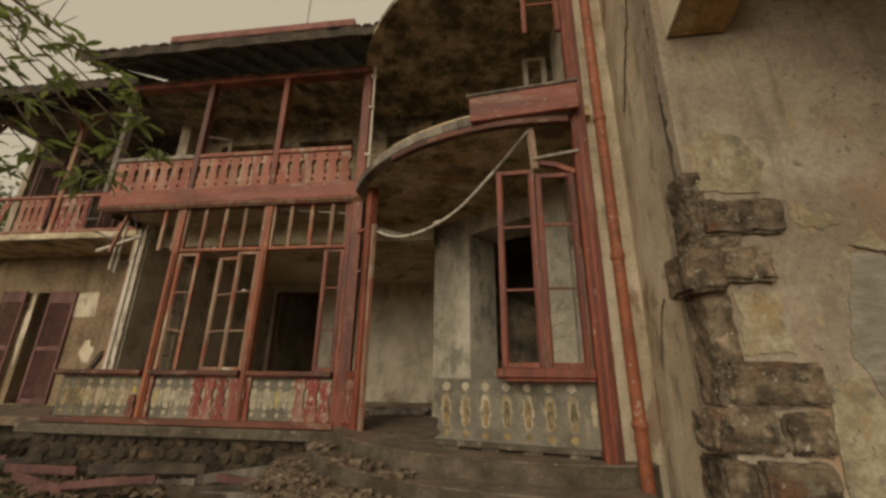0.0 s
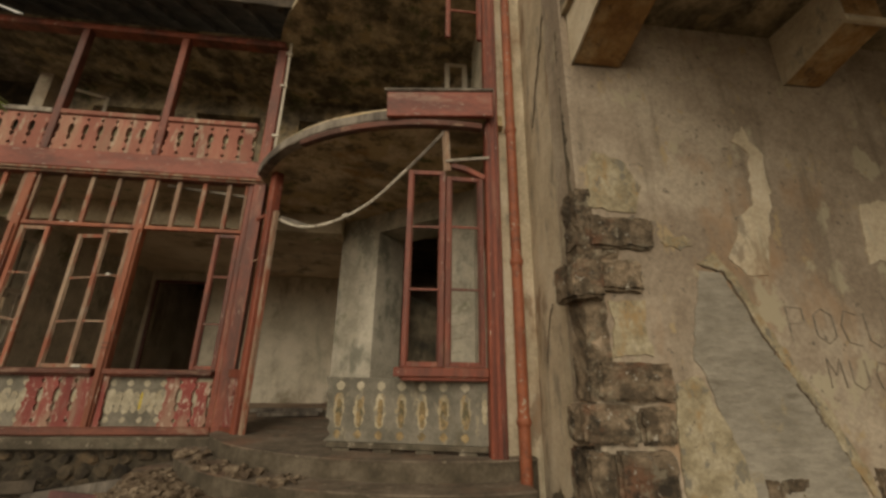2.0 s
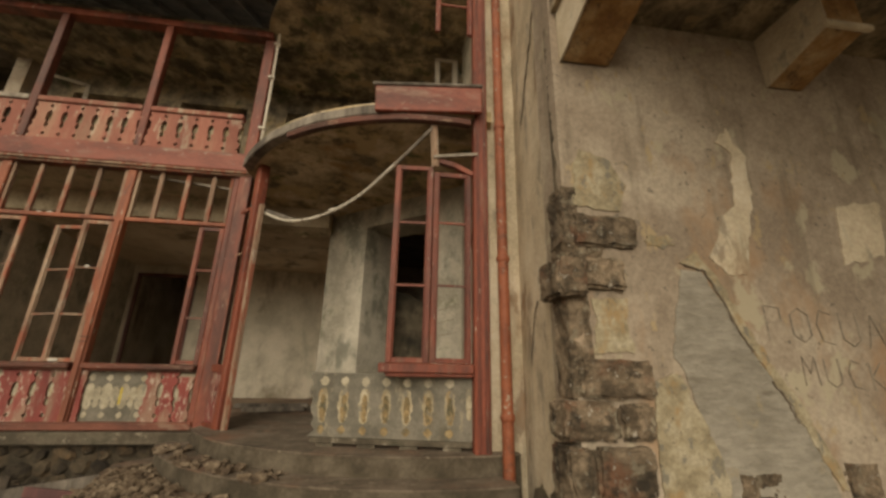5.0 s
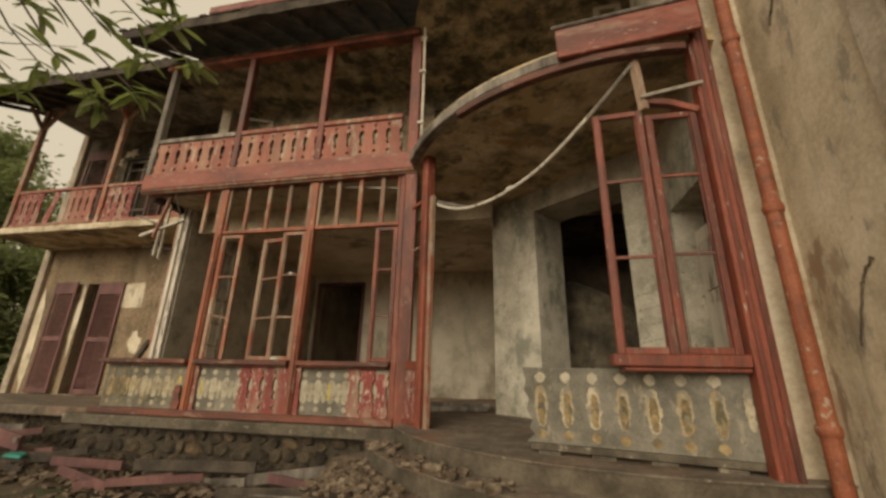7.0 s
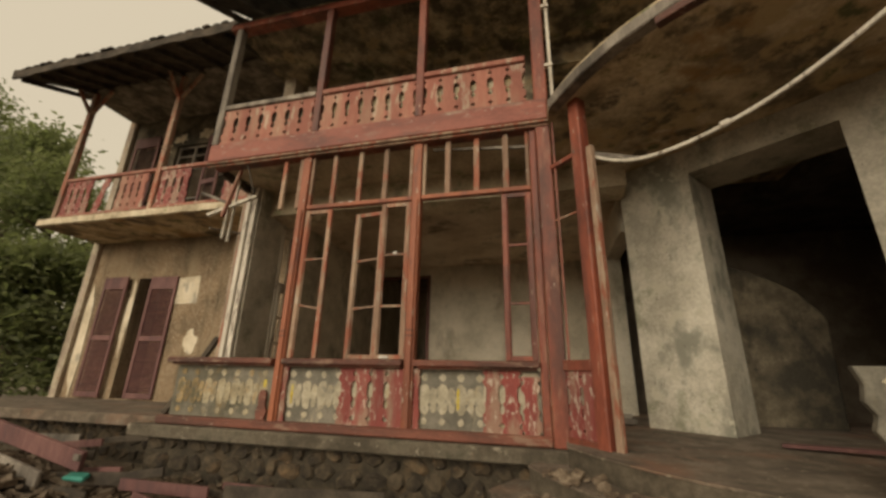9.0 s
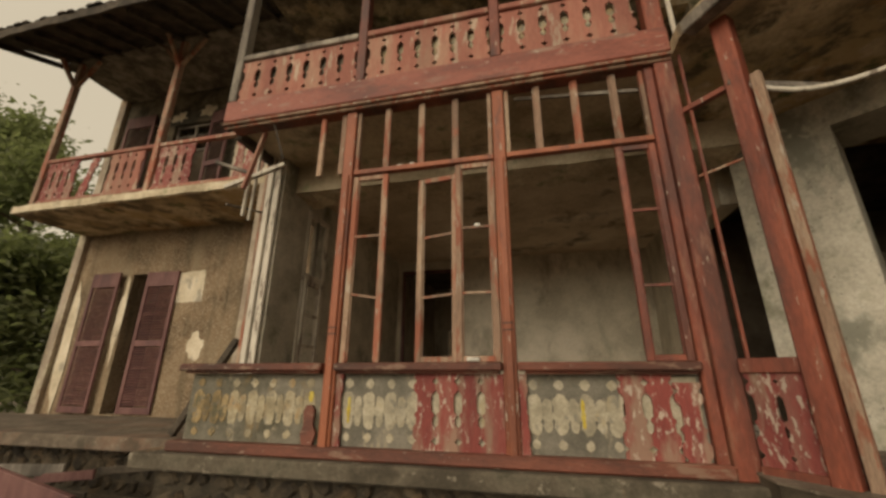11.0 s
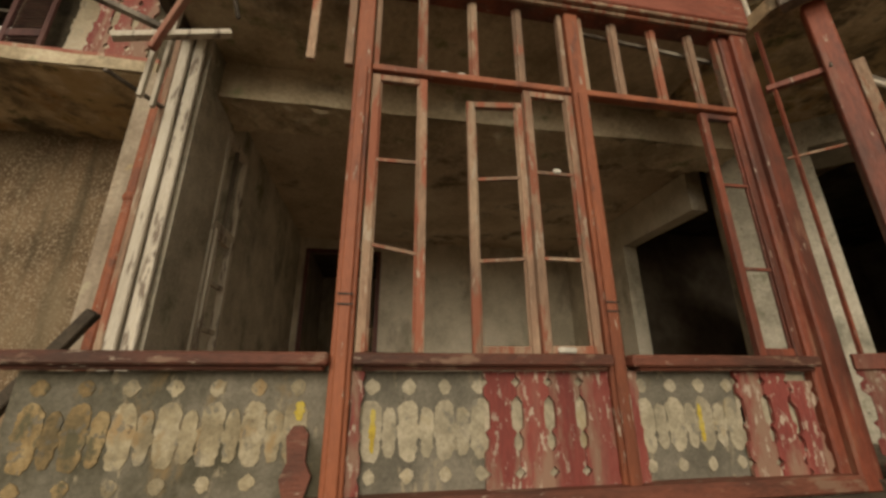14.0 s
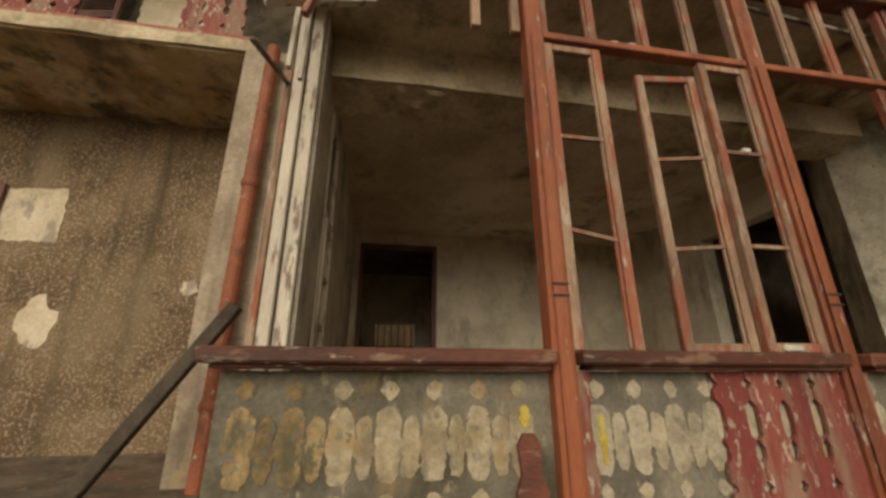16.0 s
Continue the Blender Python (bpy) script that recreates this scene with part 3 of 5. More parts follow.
box(bm, -7.4, -2.2, 5.9, 6.1, TOP - 0.12, TOP - 0.004)
part("eave_plate", bm, "red", main_roof, "dark red eave plate", 0.008)
bm = bmesh.new()
box(bm, -5.9, -2.3, 5.18, 5.27, 7.40, 7.55)
part("gutter", bm, "redfascia", main_roof, "faded red metal gutter", 0.01, 0.01)
wing_roof = roof("roof_wing", -13.7, -7.5, 6.3, 7.7, 10.6, 9.4, "dark overhanging tile roof of the side wing", 1.2)
bm = bmesh.new()
box(bm, -13.5, -7.5, 7.42, 7.58, 7.98, 8.1)
part("wall_plate", bm, "grey", wing_roof)
bm = bmesh.new()
box(bm, -13.4, -7.6, 7.6, 11.0, 8.0, 8.06)
part("eave_boarding", bm, "grey", wing_roof)


# ---- fretwork boards ----
def fret(pitch, h, keep=1.0, side=0):
    """Outline of one sawn balustrade board."""
    prof = [(0, 0), (0.07, 0), (0.12, 0.16), (0.17, 0), (0.29, 0), (0.33, 0.12), (0.4, 0.14), (0.46, 0.04), (0.5, 0.17), (0.6, 0.19), (0.72, 0.17), (0.78, 0), (0.85, 0), (0.9, 0.15), (0.95, 0), (1, 0)]
    right = [(pitch * (0.495 - c), h * z) for z, c in prof]
    left = [(-pitch * (0.495 - c), h * z) for z, c in prof[::-1]]
    return right + left


def fret_mesh(name, pitch, h, mat):
    bm = bmesh.new()
    prism(bm, fret(pitch, h), -0.012, 0.012)
    return finish(bm, name, mat)


def outline(w, h, pts):
    r = [(w * c / 2, h * z) for z, c in pts]
    return r + [(-x, z) for x, z in r[::-1] if abs(x) > 1e-6]


LOZ = [(0, 0.2), (0.2, 0.7), (0.5, 1), (0.8, 0.7), (1, 0.15)]
LONG = [(0, 0.3), (0.05, 0.55), (0.2, 0.8), (0.3, 0.72), (0.42, 1), (0.55, 1), (0.62, 0.82), (0.85, 0.85), (0.95, 0.6), (1, 0.3)]


def ghost(parent, x, y, z, w, h, pts, mat, seed, m=None):
    """A patch of old paint where a cut-out was, standing a little proud of the panel."""
    r = random.Random(seed)
    bm = bmesh.new()
    poly = []
    for px, pz in outline(w, h, pts):
        poly.append((x + px * (1 + r.uniform(-0.14, 0.14)), z + pz + r.uniform(-0.05, 0.05) * h * 0.5))
    ragged = []
    for (x0, z0), (x1, z1) in zip(poly, poly[1:] + poly[:1]):
        q = max(1, int(math.hypot(x1 - x0, z1 - z0) / 0.012))
        ragged += [(x0 + (x1 - x0) * i / q + r.uniform(-0.004, 0.004), z0 + (z1 - z0) * i / q + r.uniform(-0.004, 0.004)) for i in range(q)]
    poly = ragged
    prism(bm, poly, y - 0.002, y + 0.004, m)
    return part("paint_patch", bm, mat, parent)


# ---- front verandah, lower storey ----
POSTS = [-5.55, -3.87]
ver = thing("verandah_frame", (-4.7, FRONT, FLOOR), "red painted timber verandah frame with broken glazing bars", "verandah")
for x, m in ((-5.55, "orange"), (-3.87, "orange")):
    bm = bmesh.new()
    box(bm, x - 0.06, x + 0.06, FRONT - 0.06, FRONT + 0.06, FLOOR, CEIL - 0.09)
    box(bm, x - 0.035, x + 0.035, FRONT - 0.085, FRONT - 0.062, FLOOR, 3.5)
    part("post", bm, m, ver, "", 0.008)
    for dz in (0, 0.06):
        bm = bmesh.new()
        box(bm, x - 0.045, x + 0.045, FRONT - 0.092, FRONT - 0.086, 1.78 + dz, 1.79 + dz)
        part("bolt_plate", bm, "iron", ver)
bm = bmesh.new()
box(bm, -2.33, -2.16, FRONT - 0.09, FRONT + 0.08, 0.70, TOP - 0.13)
box(bm, -2.42, -2.335, FRONT - 0.05, FRONT + 0.05, 0.70, CEIL - 0.05)
part("corner_post", bm, "red", ver, "", 0.012)
bm = bmesh.new()
box(bm, -7.2, -2.42, FRONT - 0.07, FRONT + 0.07, CEIL - 0.085, CEIL - 0.015)
part("head_beam", bm, "red", ver, "", 0.008)
for a, b in ((-7.2, -5.615), (-5.485, -3.935), (-3.805, -2.425)):
    bm = bmesh.new()
    box(bm, a, b, FRONT - 0.13, FRONT + 0.07, RAIL - 0.075, RAIL - 0.005)
    box(bm, a + 0.05, b - 0.02, FRONT - 0.1, FRONT + 0.05, RAIL - 0.1, RAIL - 0.076)
    part("handrail", bm, "railwood", ver, "", 0.012, 0.004)
    if a > -7:
        bm = bmesh.new()
        box(bm, a, b, FRONT - 0.04, FRONT + 0.04, 3.515, 3.57)
        part("transom", bm, "orange", ver, "", 0.006)
bm = bmesh.new()
box(bm, -7.2, -2.33, FRONT - 0.12, FRONT + 0.08, 0.705, 0.80)
part("bottom_rail", bm, "railwood", ver, "dark worn bottom rail", 0.015, 0.006)
bm = bmesh.new()
beam(bm, (-7.2, FRONT + 0.08, CEIL - 0.07), (-7.2, 7.15, CEIL - 0.07), 0.09, 0.12)
part("side_beam", bm, "eave", ver, "dark side beam", 0.008)
# glazing bars above the transom
for x in (-5.11, -4.71, -4.33, -3.46, -3.08, -2.71):
    bm = bmesh.new()
    box(bm, x - 0.028, x + 0.028, FRONT - 0.025, FRONT + 0.025, 3.545, CEIL - 0.086)
    box(bm, x - 0.045, x - 0.029, FRONT - 0.01, FRONT + 0.015, 3.545, CEIL - 0.086)
    part("glazing_bar", bm, "bare", ver, "", 0.004)
for x in (-5.46, -3.965, -3.78, -2.45):
    bm = bmesh.new()
    box(bm, x - 0.02, x + 0.02, FRONT - 0.03, FRONT + 0.03, 3.545, CEIL - 0.086)
    part("frame_strip", bm, "bare", ver, "", 0.004)
for x, z in ((-5.93, 3.56), (-5.66, 3.55)):
    bm = bmesh.new()
    box(bm, x - 0.03, x + 0.03, FRONT - 0.025, FRONT + 0.025, z, CEIL - 0.086)
    part("broken_bar", bm, "bare", ver, "", 0.006)
bm = bmesh.new()
beam(bm, (-3.7, FRONT + 0.1, 4.3), (-2.4, FRONT + 0.1, 4.18), 0.03, 0.03)
part("loose_lath", bm, "grey", ver)


def sash(parent, x0, x1, z0, z1, y, mids, mat="bare", rails=(True, True), swing=0.0, stile=0.058):
    """A glassless casement: two stiles, thin bars between; swing in degrees about the x0 stile."""
    m = Matrix.Translation((x0, y, 0)) @ Matrix.Rotation(radians(swing), 4, "Z")
    w = x1 - x0
    for u in (0, w - stile):
        bm = bmesh.new()
        box(bm, u, u + stile, -0.025, 0.025, z0, z1, m)
        box(bm, u + (stile if u == 0 else -0.014), u + (stile + 0.014 if u == 0 else 0), -0.006, 0.016, z0 + 0.01, z1 - 0.01, m)
        part("stile", bm, mat, parent, "", 0.004)
    for on, z in zip(rails, (z0, z1 - 0.05)):
        if on:
            bm = bmesh.new()
            box(bm, stile + 0.002, w - stile - 0.002, -0.022, 0.022, z, z + 0.05, m)
            part("sash_rail", bm, mat, parent, "", 0.004)
    for z, dz in mids:
        bm = bmesh.new()
        a, b = m @ Vector((stile, 0, z)), m @ Vector((w - stile, 0, z + dz))
        beam(bm, a, b, 0.024, 0.022)
        part("glazing_bar", bm, mat, parent)


s1 = thing("casement_window", (-5.3, FRONT, RAIL), "weathered wooden casement frame without glass", "window frame", "verandah casements")
sash(s1, -5.48, -5.08, RAIL, 3.49, FRONT, ((2.18, -0.05), (2.79, 0.0)), rails=(False, True))
s2 = thing("casement_window", (-4.6, FRONT, RAIL), "weathered wooden casement frame leaning ajar without glass", "window frame", "verandah casements")
sash(s2, -4.76, -4.32, RAIL, 3.42, FRONT + 0.10, ((2.13, 0.02), (2.75, 0.02)), swing=-7)
s3 = thing("casement_window", (-4.1, FRONT, RAIL), "weathered wooden casement frame without glass", "window frame", "verandah casements")
sash(s3, -4.34, -3.94, RAIL, 3.49, FRONT - 0.01, ((2.14, 0.0), (2.79, 0.0)))
s4 = thing("casement_window", (-2.6, FRONT, RAIL), "narrow wooden casement frame without glass", "window frame", "verandah casements")
sash(s4, -2.78, -2.43, RAIL, 3.49, FRONT, ((2.14, 0.0), (2.83, 0.0)), mat="red")
for x, y, z in ((-4.2, FRONT - 0.02, 1.545), (-4.95, FRONT, 3.575), (-4.82, FRONT, 3.58), (-4.12, FRONT - 0.005, 2.815)):
    o = thing("debris_scrap", (x, y, z - 0.025), "small bleached scrap lying on the timber ledge", "debris", "ledge scraps")
    bm = bmesh.new()
    box(bm, -0.05 if z < 2 else -0.03, 0.07 if z < 2 else 0.03, -0.03, 0.02, -0.025, 0.012, Matrix.Translation((x, y, z)))
    part("scrap", bm, "rag", o, "", 0.008, 0.01)

# parapet panels with ghosts of the lost boards
PY = FRONT + 0.01
for k, (a, b) in enumerate(((-7.13, -5.612), (-5.488, -3.932), (-3.808, -2.425))):
    pan = thing("parapet_panel", (0.5 * (a + b), PY, 0.80), ("mossy grey cement parapet panel with cream paint ghosts", "grey cement parapet panel with flaking red fretwork", "grey cement parapet panel with broken red fretwork")[k], "parapet", "verandah parapets")
    bm = bmesh.new()
    box(bm, a, b, PY + 0.003, PY + 0.06, 0.80, RAIL - 0.102)
    part("cement_panel", bm, "panel" if k else "panel_moss", pan)
    n = int((b - a) / 0.205)
    for j in range(n):
        x = a + 0.12 + 0.207 * j
        if k == 1 and x > -4.72 or k == 2 and x > -3.02:
            continue
        mat = ("dirty_cream" if j < 2 else "cream") if k == 0 else "cream_light"
        ghost(pan, x, PY, 1.29, 0.085, 0.085, LOZ, mat, 10 * k + j)
        ghost(pan, x, PY, 0.95, 0.135, 0.31, LONG, mat, 100 + 10 * k + j)
        ghost(pan, x, PY, 0.84, 0.075, 0.075, LOZ, mat, 200 + 10 * k + j)
        if j < n - 1:
            ghost(pan, x + 0.103, PY - 0.002, 0.97, 0.088, 0.25, LONG, mat, 300 + 10 * k + j)
    if k:
        ghost(pan, a + 0.13 if k == 1 else a + 0.5, PY - 0.004, 1.0, 0.035, 0.22, LONG, "yellow", 77 + k)
    else:
        ghost(pan, -5.75, PY - 0.004, 1.17, 0.05, 0.09, LONG, "yellow", 78)
HB = RAIL - 0.102 - 0.80
for k, a, b in ((1, -4.72, -3.95), (2, -3.02, -2.45)):
    bm = bmesh.new()
    box(bm, a, b, PY - 0.004, PY + 0.002, 0.81, 0.8 + HB - 0.02)
    tagged(new("paint_field", finish(bm, "paint_field", "cream_light")), "old cream paint left behind the fretwork", "paint", kind="structure")
fretA = fret_mesh("fret_board", 0.2, HB, "pinkred")
for k, xs_ in ((1, (-4.63, -4.43, -4.23, -4.03)), (2, (-2.93, -2.73, -2.53))):
    fr = thing("fretwork", (xs_[0], PY - 0.03, 0.80), "flaking red sawn fretwork boards on the parapet", "fretwork", "verandah fretwork")
    for j, x in enumerate(xs_):
        shared("fret_board", fretA, fr, (x, PY - 0.025 - 0.004 * (j % 2), 0.80 - (0.06 if (k, j) == (2, 2) else 0)))
    bm = bmesh.new()
    prism(bm, [(p[0] * 0.5 + (-5.455 if k == 1 else -3.775), 0.80 + p[1]) for p in fret(0.16, HB)], PY - 0.04, PY - 0.016)
    part("end_board", bm, "pinkred", fr)
    if k == 1:
        bm = bmesh.new()
        box(bm, -4.0, -3.935, PY - 0.04, PY - 0.014, 0.80, 0.80 + HB)
        part("side_board", bm, "pinkred", fr)
stub = thing("fretwork_stub", (-5.74, PY - 0.03, 0.80), "broken stump of a maroon fretwork board", "fretwork")
bm = bmesh.new()
prism(bm, [(-5.74 + u, 0.8 + v) for u, v in ((-0.05, 0), (0.05, 0), (0.08, 0.1), (0.045, 0.17), (0.05, 0.3), (0.02, 0.34), (-0.03, 0.34), (-0.06, 0.29), (-0.045, 0.17), (-0.075, 0.09))], PY - 0.035, PY - 0.005)
part("board", bm, "railwood", stub)

# short angled bay between the corner post and the porch
P4 = (-1.87, 5.62)
bay = thing("angled_bay", (-2.05, 5.85, 0.757), "short angled bay of red timber with fretwork panel", "verandah bay")
bm = bmesh.new()
box(bm, -0.07, 0.07, -0.07, 0.07, 0.70, CEIL - 0.04, pose(P4[0], P4[1], 0, 0, 0, -48))
part("post", bm, "red", bay, "", 0.01)
bm = bmesh.new()
box(bm, -0.03, 0.04, -0.03, 0.03, 0.757, 3.72, pose(P4[0] + 0.085, P4[1] - 0.085, 0, 0, 0, -48))
part("sash_stile", bm, "bare", bay, "bare weathered stile", 0.006)
A, B = Vector((-2.17, 5.93, 0)), Vector((P4[0] - 0.04, P4[1] + 0.04, 0))
for z, w, h, m in ((RAIL - 0.04, 0.1, 0.08, "red"), (3.72, 0.05, 0.06, "red"), (0.78, 0.08, 0.09, "red"), (3.05, 0.02, 0.02, "bare")):
    bm = bmesh.new()
    beam(bm, A + Vector((0, 0, z)), B + Vector((0, 0, z)), h, w)
    part("cross_rail", bm, m, bay, "", 0.004)
bm = bmesh.new()
box(bm, -0.011, 0.011, -0.012, 0.012, RAIL, CEIL - 0.1, Matrix.Translation(A.lerp(B, 0.14)))
part("glazing_bar", bm, "red", bay)
d = (B - A).normalized()
for j in range(2):
    ob = shared("fret_board", fretA, bay, (0, 0, 0))
    p = A.lerp(B, 0.27 + 0.46 * j)
    ob.matrix_basis = Matrix.Translation((p.x, p.y, 0.815)) @ Matrix.Rotation(math.atan2(d.y, d.x), 4, "Z")

# ---- front verandah, upper storey ----
upper = thing("upper_balustrade", (-4.7, FRONT, CEIL), "faded red fretwork balustrade of the upper gallery", "balustrade")
bm = bmesh.new()
box(bm, -7.26, -2.18, FRONT - 0.16, FRONT - 0.095, CEIL - 0.02, UP)
part("fascia_board", bm, "red_board", upper, "broad red fascia board", 0.012, 0.004)
bm = bmesh.new()
box(bm, -7.28, -2.17, FRONT - 0.15, FRONT - 0.072, CEIL - 0.055, CEIL - 0.022)
box(bm, -7.28, -2.17, FRONT - 0.11, FRONT - 0.072, CEIL - 0.085, CEIL - 0.056)
part("lower_moulding", bm, "bare", upper, "", 0.008, 0.004)
UPX = [-7.2, -5.45, -3.86, -2.36]
up_fret = fret_mesh("fret_board", 0.212, 0.61, "upred")
for k, (a, b) in enumerate(zip(UPX, UPX[1:])):
    bm = bmesh.new()
    box(bm, a + 0.06, b - 0.06, FRONT - 0.16, FRONT - 0.02, 5.33, 5.41)
    part("handrail", bm, "upred" if k else "grey", upper, "", 0.01, 0.004)
    n = int((b - a - 0.1) / 0.212)
    w = (b - a - 0.12) / n
    for j in range(n):
        ob = shared("fret_board", up_fret, upper, (a + 0.06 + w * (j + 0.5), FRONT - 0.11, UP + 0.008))
        ob.scale = (w / 0.212, 1, 1)
    bm = bmesh.new()
    box(bm, a + 0.07, b - 0.07, FRONT - 0.06, FRONT - 0.03, UP + 0.02, 5.32)
    part("backing_panel", bm, ("panel", "cream", "cream")[k], upper, "pale cement backing panel")
for x in UPX[:3]:
    bm = bmesh.new()
    box(bm, x - 0.055, x + 0.055, FRONT - 0.15, FRONT - 0.02, UP + 0.004, TOP - 0.13)
    part("post", bm, "red" if x > -7 else "grey", upper, "", 0.008)
bm = bmesh.new()
bars(bm, [(-2.1, FRONT - 0.12, 4.45), (-2.1, FRONT - 0.1, 5.8), (-2.11, FRONT - 0.12, 7.3)], 0.022)
for z in (5.2, 6.2, 6.9):
    box(bm, -2.17, -2.07, FRONT - 0.14, FRONT - 0.08, z, z + 0.04)
part("conduit", bm, "white_wood", upper, "thin pale conduit")
frame_up = thing("upper_window_frame", (-6.3, 7.3, 4.56), "grey wooden window frame standing in the upper gallery", "window frame")
sash(frame_up, -6.75, -6.1, 4.56, 6.9, 7.35, ((5.6, 0),), mat="white_wood", swing=25)

# ---- rounded porch: post, casements, parapet, pole ----
bm = bmesh.new()
pst = thing("porch_post", (1.03, 4.03, 0.757), "tall moulded red timber post beside the downpipe", "post")
box(bm, 0.96, 1.12, 3.96, 4.10, 0.757, 8.4)
part("shaft", bm, "red", pst, "", 0.014)
for dx in (0.985, 1.06):
    bm = bmesh.new()
    box(bm, dx, dx + 0.035, 3.94, 3.958, 0.78, 8.4)
    part("moulding", bm, "red", pst, "", 0.006)
brd = thing("fascia_board", (0.4, 3.88, 4.42), "weathered red fascia board surviving on the balcony edge", "board")
bm = bmesh.new()
box(bm, -0.62, 0.62, -0.03, 0.03, 0.0, 0.34, pose(0.42, 3.91, 4.345, 0, -1.5, -5))
part("board", bm, "red_board", brd, "", 0.01, 0.006)
bm = bmesh.new()
box(bm, -0.66, 0.62, -0.06, 0.04, 0.0, 0.04, pose(0.42, 3.92, 4.688, 0, -1.5, -5))
part("cap", bm, "grey", brd, "", 0.01, 0.01)
c1 = thing("porch_casement", (0.5, 4.07, 1.55), "open red casement window with empty panes", "window frame", "porch casements")
sash(c1, 0.52, 0.94, 1.57, 3.66, 4.06, ((2.35, 0.0), (3.05, 0.0)), mat="red", swing=0, stile=0.055)
c2 = thing("porch_casement", (0.1, 4.07, 1.55), "open red casement window with empty panes", "window frame", "porch casements")
sash(c2, 0.09, 0.515, 1.57, 3.74, 4.12, ((2.35, 0.0), (3.05, 0.0)), mat="red", swing=-4, stile=0.055)
bm = bmesh.new()
ledge = thing("window_sill", (0.5, 4.06, 1.46), "heavy red timber sill on the porch parapet", "sill")
box(bm, 0.03, 0.955, 3.97, 4.15, 1.475, 1.565)
box(bm, 0.10, 0.955, 3.99, 4.13, 1.44, 1.474)
part("sill", bm, "red", ledge, "", 0.01, 0.004)
hd = thing("broken_window_head", (0.75, 4.05, 3.7), "broken arched window head with a stump of mullion", "window frame")
bm = bmesh.new()
for a, b in (((0.57, 4.05, 3.80), (0.75, 4.05, 3.76)), ((0.75, 4.05, 3.76), (0.96, 4.05, 3.66))):
    beam(bm, a, b, 0.07, 0.06)
part("head", bm, "red", hd, "", 0.004)
bm = bmesh.new()
beam(bm, (0.53, 4.05, 3.72), (0.49, 4.03, 4.36), 0.075, 0.06)
part("mullion_stump", bm, "bare", hd, "", 0.006)
bm = bmesh.new()
beam(bm, (0.5, 4.0, 3.83), (1.0, 3.95, 3.88), 0.025, 0.03)
part("splinter", bm, "grey", hd)
c3 = thing("upper_casement", (0.7, 4.06, 4.72), "broken red casement hanging above the porch", "window frame")
sash(c3, 0.48, 0.957, 5.68, 7.1, 4.05, ((6.15, 0.0),), mat="red", rails=(False, True), stile=0.05)
uf = thing("upper_door_frame", (0.9, 6.0, 4.5), "white peeling door frame on the upper gallery", "door frame")
sash(uf, 0.68, 1.1, 4.52, 7.1, 6.0, ((5.4, 0.0), (6.2, 0.0)), mat="white_wood", stile=0.08)
par = thing("porch_parapet", (0.2, 4.2, 0.83), "grey cement parapet with a row of ghosted balusters", "parapet")
PM = pose(-0.66, 4.47, 0, 0, 0, math.degrees(math.atan2(-0.39, 1.62)))
bm = bmesh.new()
prism(bm, [(0.02, 0.855), (1.665, 0.855), (1.665, 1.455), (0.0, 1.462), (0.03, 1.36), (0.012, 1.27), (0.055, 1.2), (0.03, 1.12), (0.075, 1.03), (0.05, 0.97), (0.09, 0.92)], 0, 0.075, PM)
part("cement_panel", bm, "panel", par, "", 0.006, 0.004)
bm = bmesh.new()
box(bm, 0.06, 1.66, -0.005, 0.075, 0.80, 0.852, PM)
part("bottom_rail", bm, "concrete", par, "rotten bottom rail", 0.006, 0.012)
for j in range(4):
    bm = bmesh.new()
    box(bm, 0.12 + 0.42 * j, 0.3 + 0.42 * j, 0.0, 0.07, 0.757, 0.799, PM)
    part("packing_block", bm, "concrete", par, "", 0.004)
for j in range(7):
    x = 0.16 + 0.214 * j
    ghost(par, x, -0.001, 1.335, 0.09, 0.09, LOZ, "cream_light", 500 + j, PM)
    ghost(par, x, -0.001, 0.99, 0.115, 0.32, LONG, "cream", 520 + j, PM)
    ghost(par, x + 0.004, -0.004, 1.0, 0.066, 0.25, LONG, "dirty_cream", 560 + j, PM)
    ghost(par, x, -0.007, 1.03, 0.06, 0.1, LOZ, "dirty_cream", 575 + j, PM)
    ghost(par, x, -0.001, 0.885, 0.08, 0.08, LOZ, "dirty_cream", 540 + j, PM)
ghost(par, 1.63, -0.002, 1.05, 0.06, 0.28, LONG, "cream", 590, PM)
pole = thing("curved_pole", (-0.9, 5.0, 3.5), "loose curved curtain pole hanging under the soffit", "pole")
bm = bmesh.new()
ctl = [Vector(p) for p in ((-1.92, 5.6, 3.70), (-1.45, 5.52, 3.5), (-0.95, 5.25, 3.48), (-0.4, 4.75, 3.58), (0.1, 4.2, 3.84), (0.55, 4.0, 4.3), (0.66, 3.98, 4.41))]
pts = []
for i in range(len(ctl) - 1):
    p0, p1, p2, p3 = ctl[max(i - 1, 0)], ctl[i], ctl[i + 1], ctl[min(i + 2, len(ctl) - 1)]
    for s in range(5):
        t = s / 5
        pts.append(0.5 * (2 * p1 + (p2 - p0) * t + (2 * p0 - 5 * p1 + 4 * p2 - p3) * t * t + (3 * p1 - p0 - 3 * p2 + p3) * t ** 3))
bars(bm, pts[:21], 0.02)
part("pale_length", bm, "white_wood", pole)
bm = bmesh.new()
bars(bm, pts[20:] + [ctl[-1]], 0.02)
part("dark_length", bm, "grey", pole)
bm = bmesh.new()
bars(bm, [pts[12] - Vector((0.03, 0, 0)), pts[12] + Vector((0.04, -0.02, 0.02))], 0.032)
part("joint", bm, "white_wood", pole)
bm = bmesh.new()
